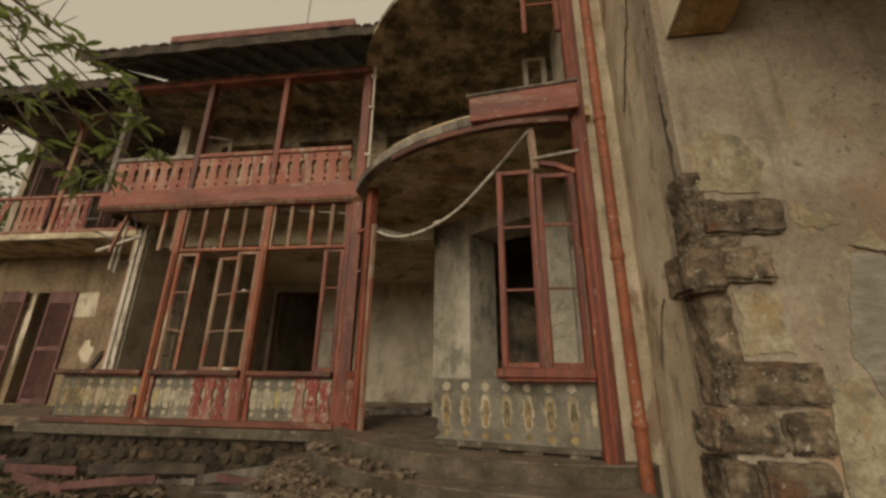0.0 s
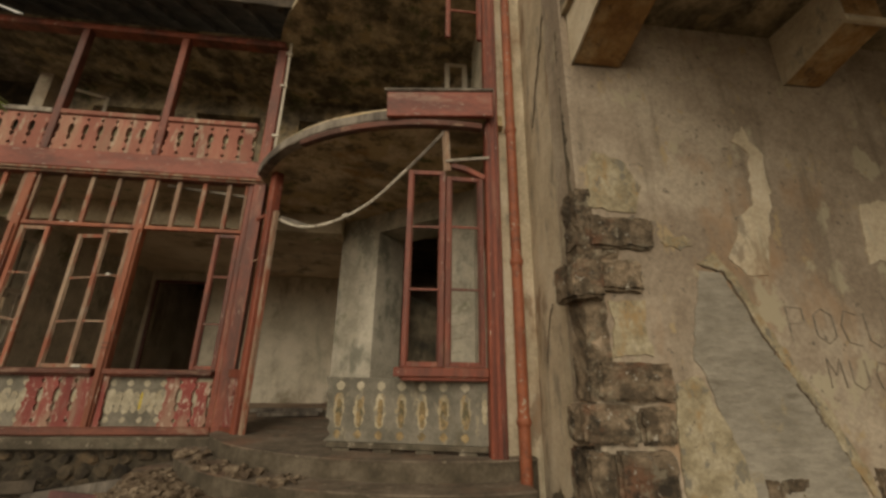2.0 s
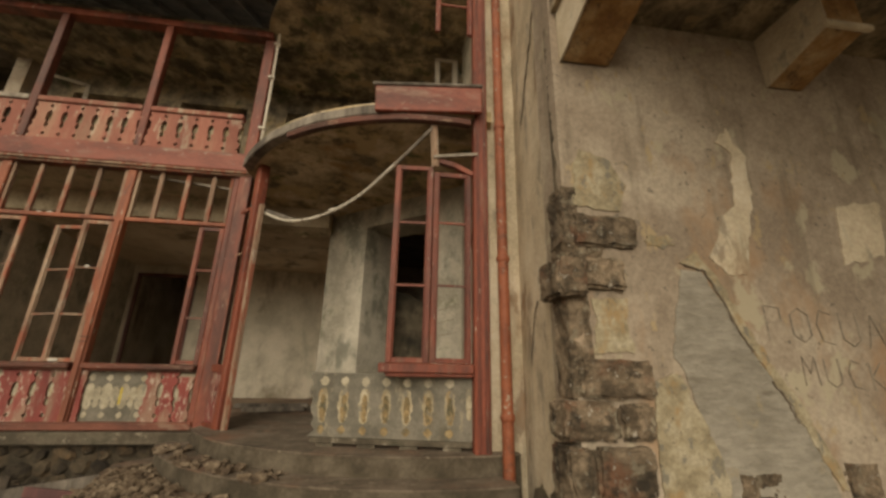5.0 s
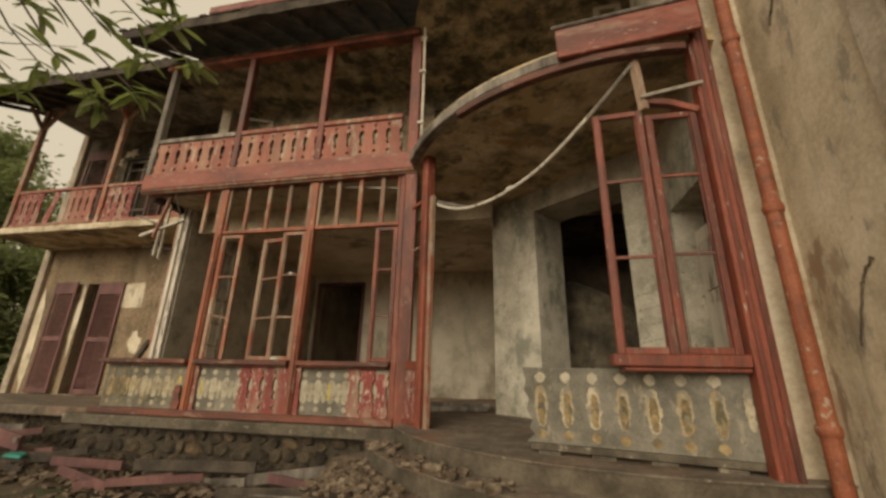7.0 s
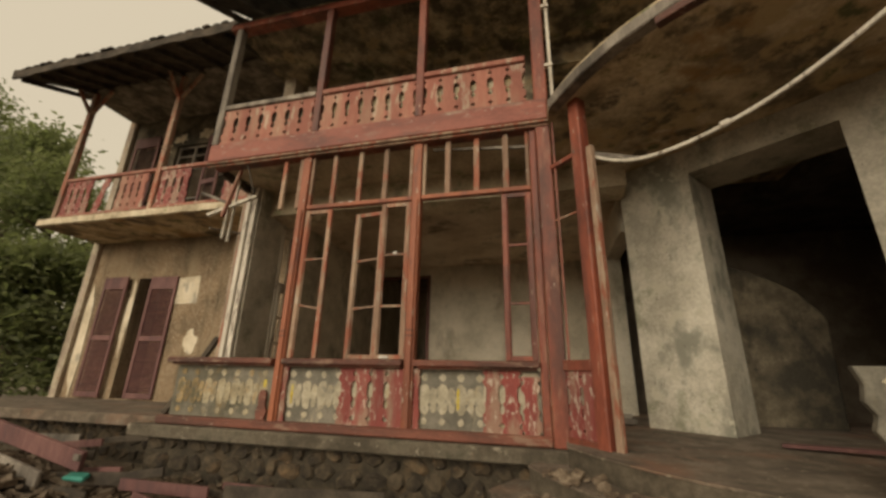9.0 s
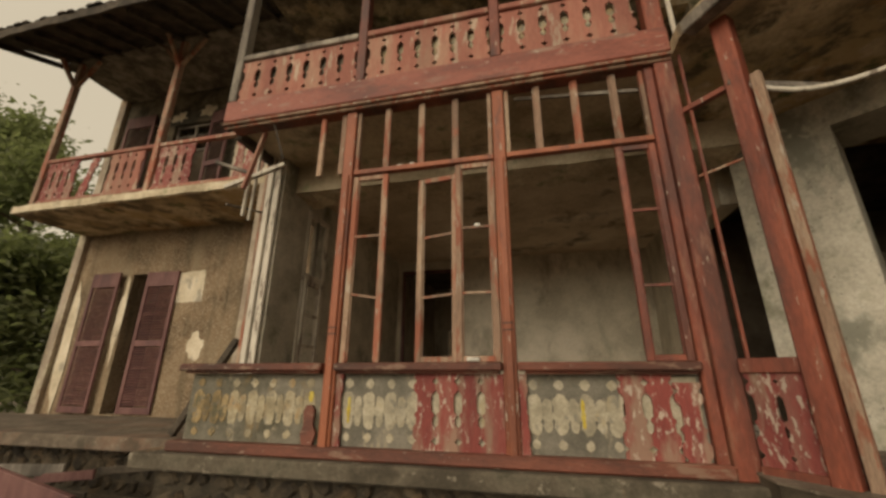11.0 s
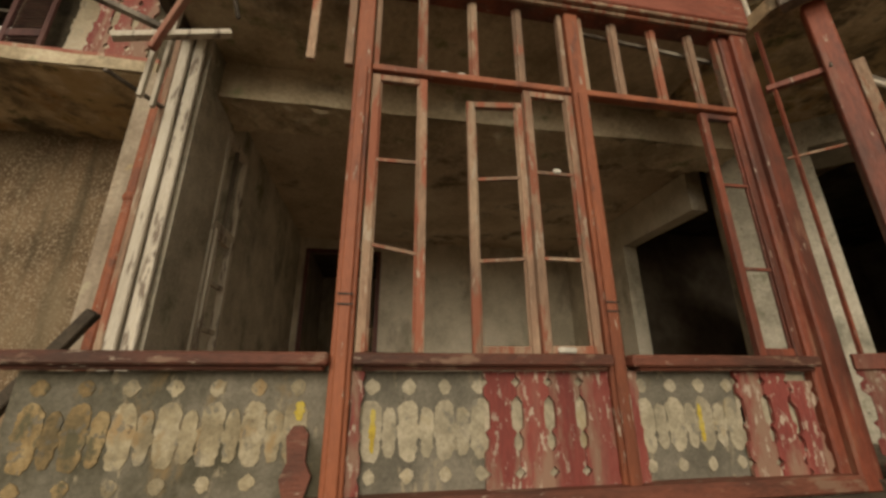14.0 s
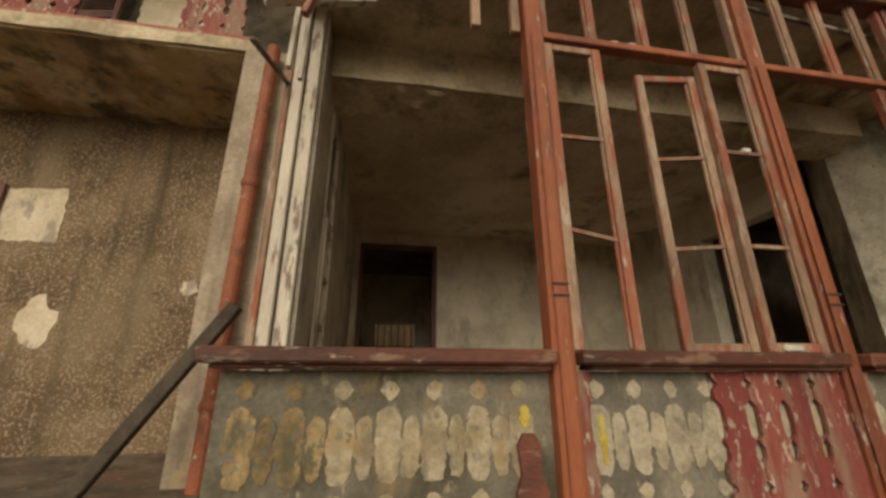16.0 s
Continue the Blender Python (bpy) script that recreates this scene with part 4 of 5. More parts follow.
beam(bm, (-1.95, 5.6, 3.72), (-1.3, 5.55, 3.52), 0.02, 0.04)
part("hanging_lath", bm, "grey", pole)
# louvred door in the porch side wall, and clutter in the dark opening
dr = thing("panelled_door", (1.3, 5.1, FLOOR), "pale peeling panelled door standing in the side recess", "door")
bm = bmesh.new()
box(bm, 1.36, 1.40, 4.58, 5.5, FLOOR + 0.02, 3.0)
part("leaf", bm, "white_wood", dr)
for z in (0.9, 1.6, 2.3):
    for y in (4.68, 5.1):
        bm = bmesh.new()
        box(bm, 1.342, 1.36, y, y + 0.32, z, z + 0.55)
        part("panel", bm, "white_wood", dr, "", 0.008)
# Blackened colour here is the shade inside the opening, not growth.
low = thing("low_wall", (1.0, 8.5, FLOOR), "low broken plaster wall coloured black for the shade indoors", "wall")
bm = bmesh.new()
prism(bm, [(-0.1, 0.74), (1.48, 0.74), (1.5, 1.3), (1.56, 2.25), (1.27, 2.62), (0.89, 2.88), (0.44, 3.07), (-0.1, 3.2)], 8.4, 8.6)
part("masonry", bm, "mould_and_shade", low, "", 0.02, 0.02)
jotting = thing("wall_notes", (0.95, 5.85, 1.7), "four lines of faint illegible pencil writing on plaster", "writing")
DM = Matrix.Translation((-1.12, 7.56, 0)) @ Matrix.Rotation(math.atan2(-1.86, 2.27), 4, "Z")
rn = random.Random(9)
for k in range(4):
    u = 2.47
    for q in range(rn.randrange(4, 7)):
        w = rn.uniform(0.025, 0.06)
        bm = bmesh.new()
        box(bm, u, u + w, -0.003, 0.002, 2.36 - 0.19 * k + 0.01 * q, 2.36 - 0.19 * k + 0.01 * q + rn.uniform(0.008, 0.016), DM)
        part("stroke", bm, "pencil", jotting)
        u += w + 0.02
plk = thing("fallen_plank", (0.3, 6.5, 0.78), "red plank lying on the porch floor", "plank")
bm = bmesh.new()
beam(bm, (-0.25, 6.35, 0.80), (0.95, 5.75, 0.84), 0.12, 0.03)
part("plank", bm, "shutter", plk, "", 0.004)
thr = thing("threshold_timber", (-1.6, 7.8, FLOOR), "dark loose timbers along the inner threshold", "timber")
for k in range(2):
    bm = bmesh.new()
    beam(bm, (-2.3 - 0.2 * k, 7.7 + 0.25 * k, 0.8 + 0.05 * k), (-1.25, 7.65 + 0.3 * k, 0.83 + 0.03 * k), 0.08, 0.07)
    part("timber", bm, "grey", thr, "", 0.006)

# ---- left end of the verandah: frame, pipe, broken gutter ----
fr = thing("corner_frame", (-7.15, 6.9, FLOOR), "white peeling corner frame of the open bay", "frame")
for x, y, w, m in ((-7.07, 6.8, 0.045, "white_wood"), (-7.17, 6.77, 0.04, "white_wood"), (-7.25, 6.79, 0.025, "bare")):
    bm = bmesh.new()
    box(bm, x - w, x + w, y, y + 0.04, FLOOR, CEIL - 0.01)
    part("jamb", bm, m, fr, "", 0.008)
wn1 = thing("inner_window", (-7.15, 7.7, FLOOR), "white peeling casement in the side wall opening", "window")
for y0, y1, z0, z1 in ((7.56, 7.62, FLOOR, 3.89), (8.13, 8.19, FLOOR, 3.89), (7.63, 8.12, 2.81, 2.89), (7.63, 8.12, 3.81, 3.89)):
    bm = bmesh.new()
    box(bm, -7.05, -6.985, y0, y1, z0, z1)
    part("window_frame", bm, "white_wood", wn1, "", 0.006)
for z in (1.35, 1.8, 2.25):
    bm = bmesh.new()
    box(bm, -7.02, -6.975, 7.702, 8.048, z, z + 0.045)
    part("glazing_bar", bm, "white_wood", wn1)
for y in (7.623, 8.05):
    bm = bmesh.new()
    box(bm, -7.04, -6.965, y, y + 0.078, FLOOR, 2.8)
    part("stile", bm, "white_wood", wn1, "", 0.006)
bm = bmesh.new()
box(bm, -7.04, -6.975, 7.70, 8.048, 2.72, 2.8)
part("sash_rail", bm, "white_wood", wn1, "", 0.006)
bm = bmesh.new()
box(bm, -7.03, -6.99, 7.86, 7.885, 2.892, 3.808)
part("glazing_bar", bm, "grey", wn1)


def pipe(x, y, z0, z1, r, joints, label, name="downpipe", lean=0.0):
    root = thing(name, (x, y, z0), label, "pipe")
    bm = bmesh.new()
    bars(bm, [(x, y, z0), (x + lean, y, z1)], r, 14)
    part("tube", bm, "pipe", root)
    for z in joints:
        bm = bmesh.new()
        dx = x + lean * (z - z0) / (z1 - z0)
        bars(bm, [(dx, y, z - 0.035), (dx, y, z - 0.01), (dx, y, z + 0.01), (dx, y, z + 0.035)], [r * 1.12, r * 1.25, r * 1.25, r * 1.12], 14)
        part("collar", bm, "pipe", root)
        bm = bmesh.new()
        box(bm, dx - 0.012, dx + 0.012, y, y + r + 0.05, z - 0.012, z + 0.012)
        part("bracket", bm, "iron", root)
    return root


pipe(1.245, 3.86, 0.0, 8.5, 0.055, (1.10, 2.62, 4.2), "rusty red cast downpipe on the plaster wall", lean=-0.02)
pipe(-7.57, 7.24, 0.68, 4.3, 0.058, (1.2, 2.9), "rusty brown downpipe at the corner of the wing", lean=0.03)
gut = thing("broken_gutter", (-7.4, 6.3, 4.2), "snapped gutter ends and laths hanging at the corner", "gutter")
for a, b, r, m in (((-7.25, 6.1, 3.6), (-6.6, 6.3, 3.95), 0.032, "white_wood"), ((-7.36, 6.28, 3.47), (-7.2, 7.0, 3.6), 0.018, "grey"), ((-6.8, 6.12, 4.34), (-7.02, 6.15, 3.58), 0.028, "upred"),
                   ((-7.1, 6.32, 4.0), (-7.12, 6.32, 3.3), 0.022, "white_wood"), ((-7.03, 6.36, 4.3), (-7.05, 6.36, 3.25), 0.02, "white_wood"), ((-7.55, 6.2, 4.05), (-6.98, 6.22, 3.82), 0.03, "grey"), ((-6.6, 6.0, 4.36), (-6.48, 6.1, 3.9), 0.015, "eave")):
    bm = bmesh.new()
    beam(bm, a, b, 2 * r, 1.4 * r)
    part("lath", bm, m, gut, "", 0.004)
brc = thing("leaning_beam", (-8.1, 6.9, 0.69), "dark timber leaning against the parapet corner", "timber")
bm = bmesh.new()
beam(bm, (-8.12, 6.9, 0.70), (-7.39, 6.9, 1.84), 0.08, 0.085)
part("timber", bm, "eave", brc, "", 0.008)

# ---- side wing ----
bm = bmesh.new()
wall_mesh(bm, (-13.3, 8.8), (-7.3, 8.8), 0.5, CEIL, 0.35, [(1.5, 2.25, 0.7, 3.42)])
wing = structure("wall_wing", bm, "roughcast", "brown roughcast wing wall with bare patches", "wall")
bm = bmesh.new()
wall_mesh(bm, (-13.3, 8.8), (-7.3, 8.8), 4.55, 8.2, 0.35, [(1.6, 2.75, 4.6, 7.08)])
structure("wall_wing_upper", bm, "mould_and_shade", "blackened peeling upper wing wall", "wall")
bm = bmesh.new()
box(bm, -13.5, -13.3, 8.7, 12.0, 0.5, 8.2)
box(bm, -13.5, -7.4, 12.0, 12.2, 0.5, 8.2)
structure("wall_wing_end", bm, "plaster", "plain plaster end wall of the wing", "wall")
bm = bmesh.new()
box(bm, -7.84, -7.32, 7.36, 7.54, 0.55, 4.38)
structure("wall_corner_pier", bm, "plaster", "beige plaster corner pier behind the downpipe", "wall", 0.02, 0.01)
bm = bmesh.new()
box(bm, -13.45, -7.75, 7.45, 8.8, 4.38, 4.54)
structure("floor_balcony_wing", bm, "soffit", "ochre-stained concrete balcony slab of the wing", "slab", 0.012, 0.012)
bm = bmesh.new()
box(bm, -13.46, -7.76, 7.415, 7.447, 4.395, 4.535)
bmesh.ops.subdivide_edges(bm, edges=[e for e in bm.edges if e.calc_length() > 2], cuts=60)
structure("trim_balcony_edge", bm, "soffit_pale", "chipped pale render along the balcony edge", "trim", 0, 0.014)
wb = thing("wing_balustrade", (-10.5, 7.5, 4.54), "broken red fretwork balustrade of the wing balcony", "balustrade")
for x in (-13.08, -10.32):
    bm = bmesh.new()
    box(bm, x - 0.06, x + 0.06, 7.45, 7.57, 4.54, 7.98)
    part("post", bm, "bare", wb, "", 0.01)
    for sx, sy in ((-0.5, 0), (0.5, 0), (0, -0.5)):
        bm = bmesh.new()
        beam(bm, (x, 7.51, 7.35), (x + sx, 7.51 + sy, 7.98), 0.07, 0.07)
        part("brace", bm, "bare", wb, "", 0.006)
for a, b in ((-13.02, -10.38), (-10.26, -7.8)):
    bm = bmesh.new()
    box(bm, a, b, 7.46, 7.56, 5.47, 5.54)
    part("handrail", bm, "upred", wb, "", 0.008)
    bm = bmesh.new()
    box(bm, a, b, 7.48, 7.54, 4.58, 4.64)
    part("foot_rail", bm, "upred", wb, "", 0.008)
wf = fret_mesh("fret_board", 0.2, 0.82, "pinkred")
wg = fret_mesh("fret_board", 0.2, 0.82, "upred")
for x, m, tilt in [(-12.9 + 0.2 * j, wf, 0) for j in range(4)] + [(-11.95, wf, 12)] + [(-11.3 + 0.2 * j, wg, 0) for j in range(4)] + [(-10.15 + 0.2 * j, wf, 0) for j in range(4)] + [(-8.45 + 0.2 * j, wf, 0) for j in range(3)]:
    ob = shared("fret_board", m, wb, (x, 7.51, 4.645))
    ob.rotation_euler = (0, radians(tilt), 0)


def shutter(x0, x1, y, z0, z1, swing, label, group):
    root = thing("louvred_shutter", (x0, y, z0), label, "shutter", group)
    w = abs(x1 - x0)
    m = Matrix.Translation((x0, y, 0)) @ Matrix.Rotation(radians(swing), 4, "Z")
    for u in (0, w - 0.07):
        bm = bmesh.new()
        box(bm, u, u + 0.07, -0.02, 0.02, z0, z1, m)
        part("stile", bm, "shutter", root, "", 0.004)
    mid = z0 + 0.45 * (z1 - z0)
    for z in (z0, mid, z1 - 0.3):
        bm = bmesh.new()
        box(bm, 0.072, w - 0.072, -0.018, 0.018, z, z + (0.3 if z > mid else 0.12), m)
        part("rail", bm, "shutter", root, "", 0.004)
    for za, zb in ((z0 + 0.14, mid - 0.02), (mid + 0.14, z1 - 0.32)):
        n = int((zb - za) / 0.05)
        for k in range(n):
            bm = bmesh.new()
            box(bm, 0.073, w - 0.073, -0.022, 0.022, -0.004, 0.004, m @ Matrix.Translation((0, 0, za + (k + 0.5) * (zb - za) / n)) @ Matrix.Rotation(radians(35), 4, "X"))
            part("slat", bm, "shutter", root)
    return root


shutter(-12.76, -12.0, 8.72, 0.72, 3.45, -2, "maroon louvred shutter folded back on the wing wall", "wing shutters")
shutter(-11.32, -10.58, 8.72, 0.72, 3.42, 3, "maroon louvred shutter beside the narrow dark doorway", "wing shutters")
shutter(-13.05, -12.2, 8.70, 4.6, 7.4, 0, "greyed maroon louvred shutter above the balcony", "upper shutters")
shutter(-10.55, -9.95, 8.70, 4.6, 7.18, -8, "greyed maroon louvred shutter above the balcony", "upper shutters")
uw = thing("upper_window_frame", (-11.1, 8.85, 4.6), "dark window frame with cross bars behind the balcony", "window frame")
for z in (5.5, 6.35, 6.75, 7.02):
    bm = bmesh.new()
    box(bm, -11.69, -10.56, 8.88, 8.93, z, z + 0.05)
    part("cross_bar", bm, "grey", uw, "", 0.004)
for x in (-11.67, -11.15, -10.61):
    bm = bmesh.new()
    box(bm, x - 0.025, x + 0.025, 8.876, 8.934, 4.6, 7.07)
    part("upright", bm, "grey", uw, "", 0.004)


def patch(name, parent_label, mat, cx, cz, w, h, y, seed, cat="plaster patch", n=18, sharp=0.25, pts=None):
    """A raised scab of other plaster on a wall that faces -y."""
    r = random.Random(seed)
    bm = bmesh.new()
    if pts is None:
        pts = []
        for i in range(n):
            a = 2 * math.pi * i / n
            k = 1 + r.uniform(-sharp, sharp)
            pts.append((cx + w / 2 * k * math.cos(a), cz + h / 2 * k * math.sin(a)))
    else:
        fine = []
        for (x0, z0), (x1, z1) in zip(pts, pts[1:] + pts[:1]):
            q = max(2, int(math.hypot(x1 - x0, z1 - z0) / 0.05))
            for i in range(q):
                fine.append((x0 + (x1 - x0) * i / q + r.uniform(-0.014, 0.014), z0 + (z1 - z0) * i / q + r.uniform(-0.014, 0.014)))
        pts = fine
    prism(bm, pts, y - 0.008, y + 0.004)
    return tagged(new(name, finish(bm, name, mat)), parent_label, cat, kind="structure")


# Invented backdrop: hides bright sky from the barred window to dim it.
bm = bmesh.new()
wall_mesh(bm, (-12.0, 19.0), (2.0, 19.0), -0.2, 7.0, 0.3)
structure("wall_garden", bm, "roughcast", "added brown backdrop wall that dims the far window", "wall")
# patches on the wing wall
patch("plaster_patch", "pale square plaster repair on roughcast", "cream_plaster", 0, 0, 0, 0, 8.8, 1, pts=[(-10.62, 2.78), (-9.95, 2.78), (-10.0, 3.42), (-10.66, 3.38)])
patch("plaster_patch", "small pale plaster scab on roughcast", "cream_plaster", -9.93, 1.93, 0.34, 0.5, 8.8, 2)
patch("plaster_patch", "small pale plaster scab on roughcast", "cream_plaster", -8.54, 2.33, 0.17, 0.18, 8.8, 3)
patch("plaster_patch", "pale plaster edge beside the shutters", "cream_plaster", -13.12, 2.0, 0.28, 2.6, 8.79, 4)
patch("plaster_patch", "pale plaster margin beside the doorway", "cream_plaster", -11.88, 2.4, 0.16, 1.7, 8.79, 5)
patch("plaster_patch", "pale plaster panel behind the balcony", "cream_plaster", 0, 0, 0, 0, 8.79, 6, pts=[(-9.86, 4.6), (-8.7, 4.6), (-8.85, 6.5), (-9.4, 6.75), (-9.84, 6.86)])
for k in range(7):
    patch("plaster_patch", "pale scab of plaster on blackened wall", "cream_plaster", -12.6 + 0.55 * k + rnd.uniform(-0.2, 0.2), 7.1 + rnd.uniform(-0.25, 0.3), 0.4, 0.25, 8.8, 30 + k, sharp=0.5)

# flaked patches, crack and writing on the near wall
Y2 = 2.62
patch("plaster_patch", "bare grey plaster where the skim fell", "skim", 0, 0, 0, 0, Y2, 11, pts=[(2.22, 2.25), (2.39, 2.24), (2.49, 2.05), (2.63, 1.76), (2.78, 1.49), (2.93, 1.26), (3.11, 0.83), (3.07, 0.5), (2.3, 0.5), (2.28, 0.9), (2.16, 1.4), (2.07, 1.63), (2.14, 1.95)])
patch("plaster_patch", "cream paint left on the plaster", "cream_plaster", 0, 0, 0, 0, Y2, 12, pts=[(2.87, 3.54), (2.92, 3.4), (3.0, 3.27), (2.97, 2.89), (2.86, 2.53), (2.78, 2.24), (2.61, 2.23), (2.48, 2.36), (2.6, 2.52), (2.66, 2.71), (2.8, 2.8), (2.82, 3.03), (2.87, 3.3), (2.74, 3.38)])
patch("plaster_patch", "cream paint left on the plaster", "cream", 0, 0, 0, 0, Y2 - 0.004, 13, pts=[(1.88, 1.44), (2.04, 1.52), (2.09, 1.51), (2.18, 1.26), (2.3, 0.98), (2.34, 0.3), (1.85, 0.3), (1.86, 0.9)])
patch("plaster_patch", "small cream paint scab", "cream", 2.08, 2.46, 0.22, 0.1, Y2, 14, sharp=0.4)
patch("plaster_patch", "cream rectangle of old paint", "cream_plaster", 0, 0, 0, 0, Y2, 15, pts=[(3.75, 2.89), (4.2, 2.95), (4.1, 2.47), (3.67, 2.37)])
patch("plaster_patch", "cream paint along the crack", "cream", 0, 0, 0, 0, Y2 - 0.003, 16, pts=[(2.22, 2.30), (2.38, 2.4), (2.56, 2.1), (2.7, 1.8), (2.84, 1.55), (3.02, 1.25), (3.2, 0.8), (3.13, 0.8), (2.93, 1.26), (2.79, 1.49), (2.64, 1.76), (2.5, 2.06), (2.4, 2.25)])
crack = tagged(new("crack", None), "long dark crack in the plaster", "crack", kind="structure")
bm = bmesh.new()
prev = None
CRACK = [Vector(p) for p in ((2.25, 0, 2.29), (2.41, 0, 2.25), (2.5, 0, 2.06), (2.62, 0, 1.78), (2.74, 0, 1.53), (2.86, 0, 1.37), (2.94, 0, 1.17))]
for i in range(48):
    k, t = divmod(i, 8)
    p = CRACK[k].lerp(CRACK[k + 1], t / 8) + Vector((rnd.uniform(-0.01, 0.01), Y2 - 0.012, rnd.uniform(-0.01, 0.01)))
    if prev is not None and not 28 < i < 36:
        beam(bm, prev, p, 0.007 + 0.005 * (i % 3 == 0), 0.01)
    prev = p
part("crack_line", bm, "dimbrown", crack)
bm = bmesh.new()
prev = None
for i in range(30):
    t = i / 29
    p = Vector((1.352 + 0.106 * t, 2.70 + 1.0 * t + rnd.uniform(-0.01, 0.01), 4.2 + 1.3 * (1 - t) + rnd.uniform(-0.04, 0.04)))
    p.x = 1.34 + (p.y - 2.62) * 0.1067 - 0.01
    if prev is not None:
        beam(bm, prev, p, 0.014, 0.016)
    prev = p
part("crack_line", bm, "dimbrown", crack)
bm = bmesh.new()
prev = None
for i in range(20):
    t = i / 19
    y = 3.4 + 0.32 * t
    p = Vector((1.34 + (y - 2.62) * 0.1067 - 0.01, y + rnd.uniform(-0.01, 0.01), 1.6 + 0.5 * math.sin(1.6 * (1 - t)) + rnd.uniform(-0.02, 0.02)))
    if prev is not None:
        beam(bm, prev, p, 0.007, 0.012)
    prev = p
part("crack_line", bm, "dimbrown", crack)


def scribble(lines, x, z, s):
    bm = bmesh.new()
    for ln in lines:
        for (a, b), (c, d_) in zip(ln, ln[1:]):
            beam(bm, (x + a * s, Y2 - 0.002, z + b * s), (x + c * s, Y2 - 0.002, z + d_ * s), 0.012, 0.005)
    return bm


GLYPH = {
    "P": [[(0, 0), (0, 1), (0.5, 0.95), (0.5, 0.55), (0, 0.5)]], "O": [[(0, 0.2), (0, 0.8), (0.3, 1), (0.6, 0.8), (0.6, 0.2), (0.3, 0), (0, 0.2)]],
    "C": [[(0.55, 0.9), (0.2, 1), (0, 0.6), (0.1, 0.1), (0.5, 0)]], "U": [[(0, 1), (0, 0.2), (0.3, 0), (0.6, 0.2), (0.6, 1)]],
    "A": [[(0, 0), (0.3, 1), (0.6, 0)], [(0.1, 0.4), (0.5, 0.4)]], "K": [[(0, 0), (0, 1)], [(0.5, 1), (0, 0.45), (0.5, 0)]], "M": [[(0, 0), (0.05, 1), (0.3, 0.4), (0.55, 1), (0.6, 0)]],
    "S": [[(0.5, 0.9), (0.1, 1), (0.05, 0.6), (0.5, 0.45), (0.45, 0.05), (0, 0.05)]]}
writing = thing("wall_writing", (3.3, Y2, 1.6), "faint charcoal scrawl on the plaster wall", "writing")
for k, ch in enumerate("POCUA"):
    part("letter", scribble(GLYPH[ch], 2.85 + 0.21 * k, 1.76 - 0.01 * k, 0.25), "pencil", writing)
for k, ch in enumerate("MUCKS"):
    part("letter", scribble(GLYPH[ch], 3.06 + 0.19 * k, 1.45 - 0.01 * k, 0.2), "pencil", writing)



def weathered(bm, cuts, size, scale):
    """Breaks a block's faces up into worn, pitted stone."""
    bmesh.ops.subdivide_edges(bm, edges=list(bm.edges), cuts=cuts, use_grid_fill=True)
    for v in bm.verts:
        v.co += size * (noise.noise_vector(v.co * scale) + 0.5 * noise.noise_vector(v.co * scale * 2.7) + 0.3 * noise.noise_vector(v.co * scale * 6))


# rough masonry bared between and behind the quoins
bared = thing("bared_masonry", (1.4, 2.65, 0.0), "dark pitted rubble core bared along the corner", "stonework")
bared["kind"] = "structure"
for x0, x1, z0, z1 in ((1.31, 1.47, 1.35, 2.04), (1.30, 1.80, 0.0, 1.05), (1.33, 1.6, 2.28, 2.4), (1.32, 1.44, 2.4, 2.85)):
    bm = bmesh.new()
    box(bm, x0, x1, Y2 - 0.012, Y2 + 0.22, z0, z1)
    weathered(bm, 14, 0.022, 9)
    part("rubble_core", bm, "quoin", bared)
# stains on the return wall, beside the corner
for lab, mt, pts in (("black damp stain down the corner", "mould_and_shade", [(2.70, 2.2), (2.98, 2.25), (2.92, 2.6), (2.98, 2.9), (2.86, 3.3), (2.9, 3.7), (2.82, 4.0), (2.88, 4.4), (2.72, 4.5), (2.76, 3.9), (2.70, 3.4)]),
                     ("brown bared render beside the quoins", "dimbrown", [(2.69, 0.3), (2.9, 0.3), (2.86, 0.9), (2.94, 1.3), (2.86, 1.7), (2.92, 2.0), (2.70, 2.15)]),
                     ("dark dirt along the wall foot", "mould_and_shade", [(2.95, 0.0), (3.9, 0.0), (3.85, 0.5), (3.6, 0.62), (3.4, 0.55), (3.1, 0.8), (2.95, 0.7)])):
    bm = bmesh.new()
    ring, rr = [], random.Random(len(pts))
    for (y0, z0), (y1, z1) in zip(pts, pts[1:] + pts[:1]):
        q = max(2, int(math.hypot(y1 - y0, z1 - z0) / 0.04))
        ring += [(y0 + (y1 - y0) * i / q + rr.uniform(-0.025, 0.025), z0 + (z1 - z0) * i / q + rr.uniform(-0.02, 0.02)) for i in range(q)]
    lo = [bm.verts.new((1.345 + (y - 2.67) * 0.107 - 0.012, y, z)) for y, z in ring]
    hi = [bm.verts.new((1.345 + (y - 2.67) * 0.107 + 0.006, y, z)) for y, z in ring]
    bm.faces.new(lo)
    for i in range(len(ring)):
        bm.faces.new((lo[i], lo[i - 1], hi[i - 1], hi[i]))
    tagged(new("wall_stain", finish(bm, "wall_stain", mt)), lab, "stain", kind="structure")
patch("plaster_patch", "cream plaster surviving between the quoins", "cream", 0, 0, 0, 0, Y2 - 0.004, 18, pts=[(1.5, 2.0), (1.76, 2.02), (1.74, 1.8), (1.78, 1.64), (1.47, 1.63), (1.52, 1.85)])
patch("plaster_patch", "cream plaster above the quoins", "cream", 0, 0, 0, 0, Y2 - 0.004, 19, pts=[(1.42, 2.7), (1.8, 2.68), (1.86, 2.9), (1.74, 3.1), (1.5, 3.2), (1.44, 3.0)])
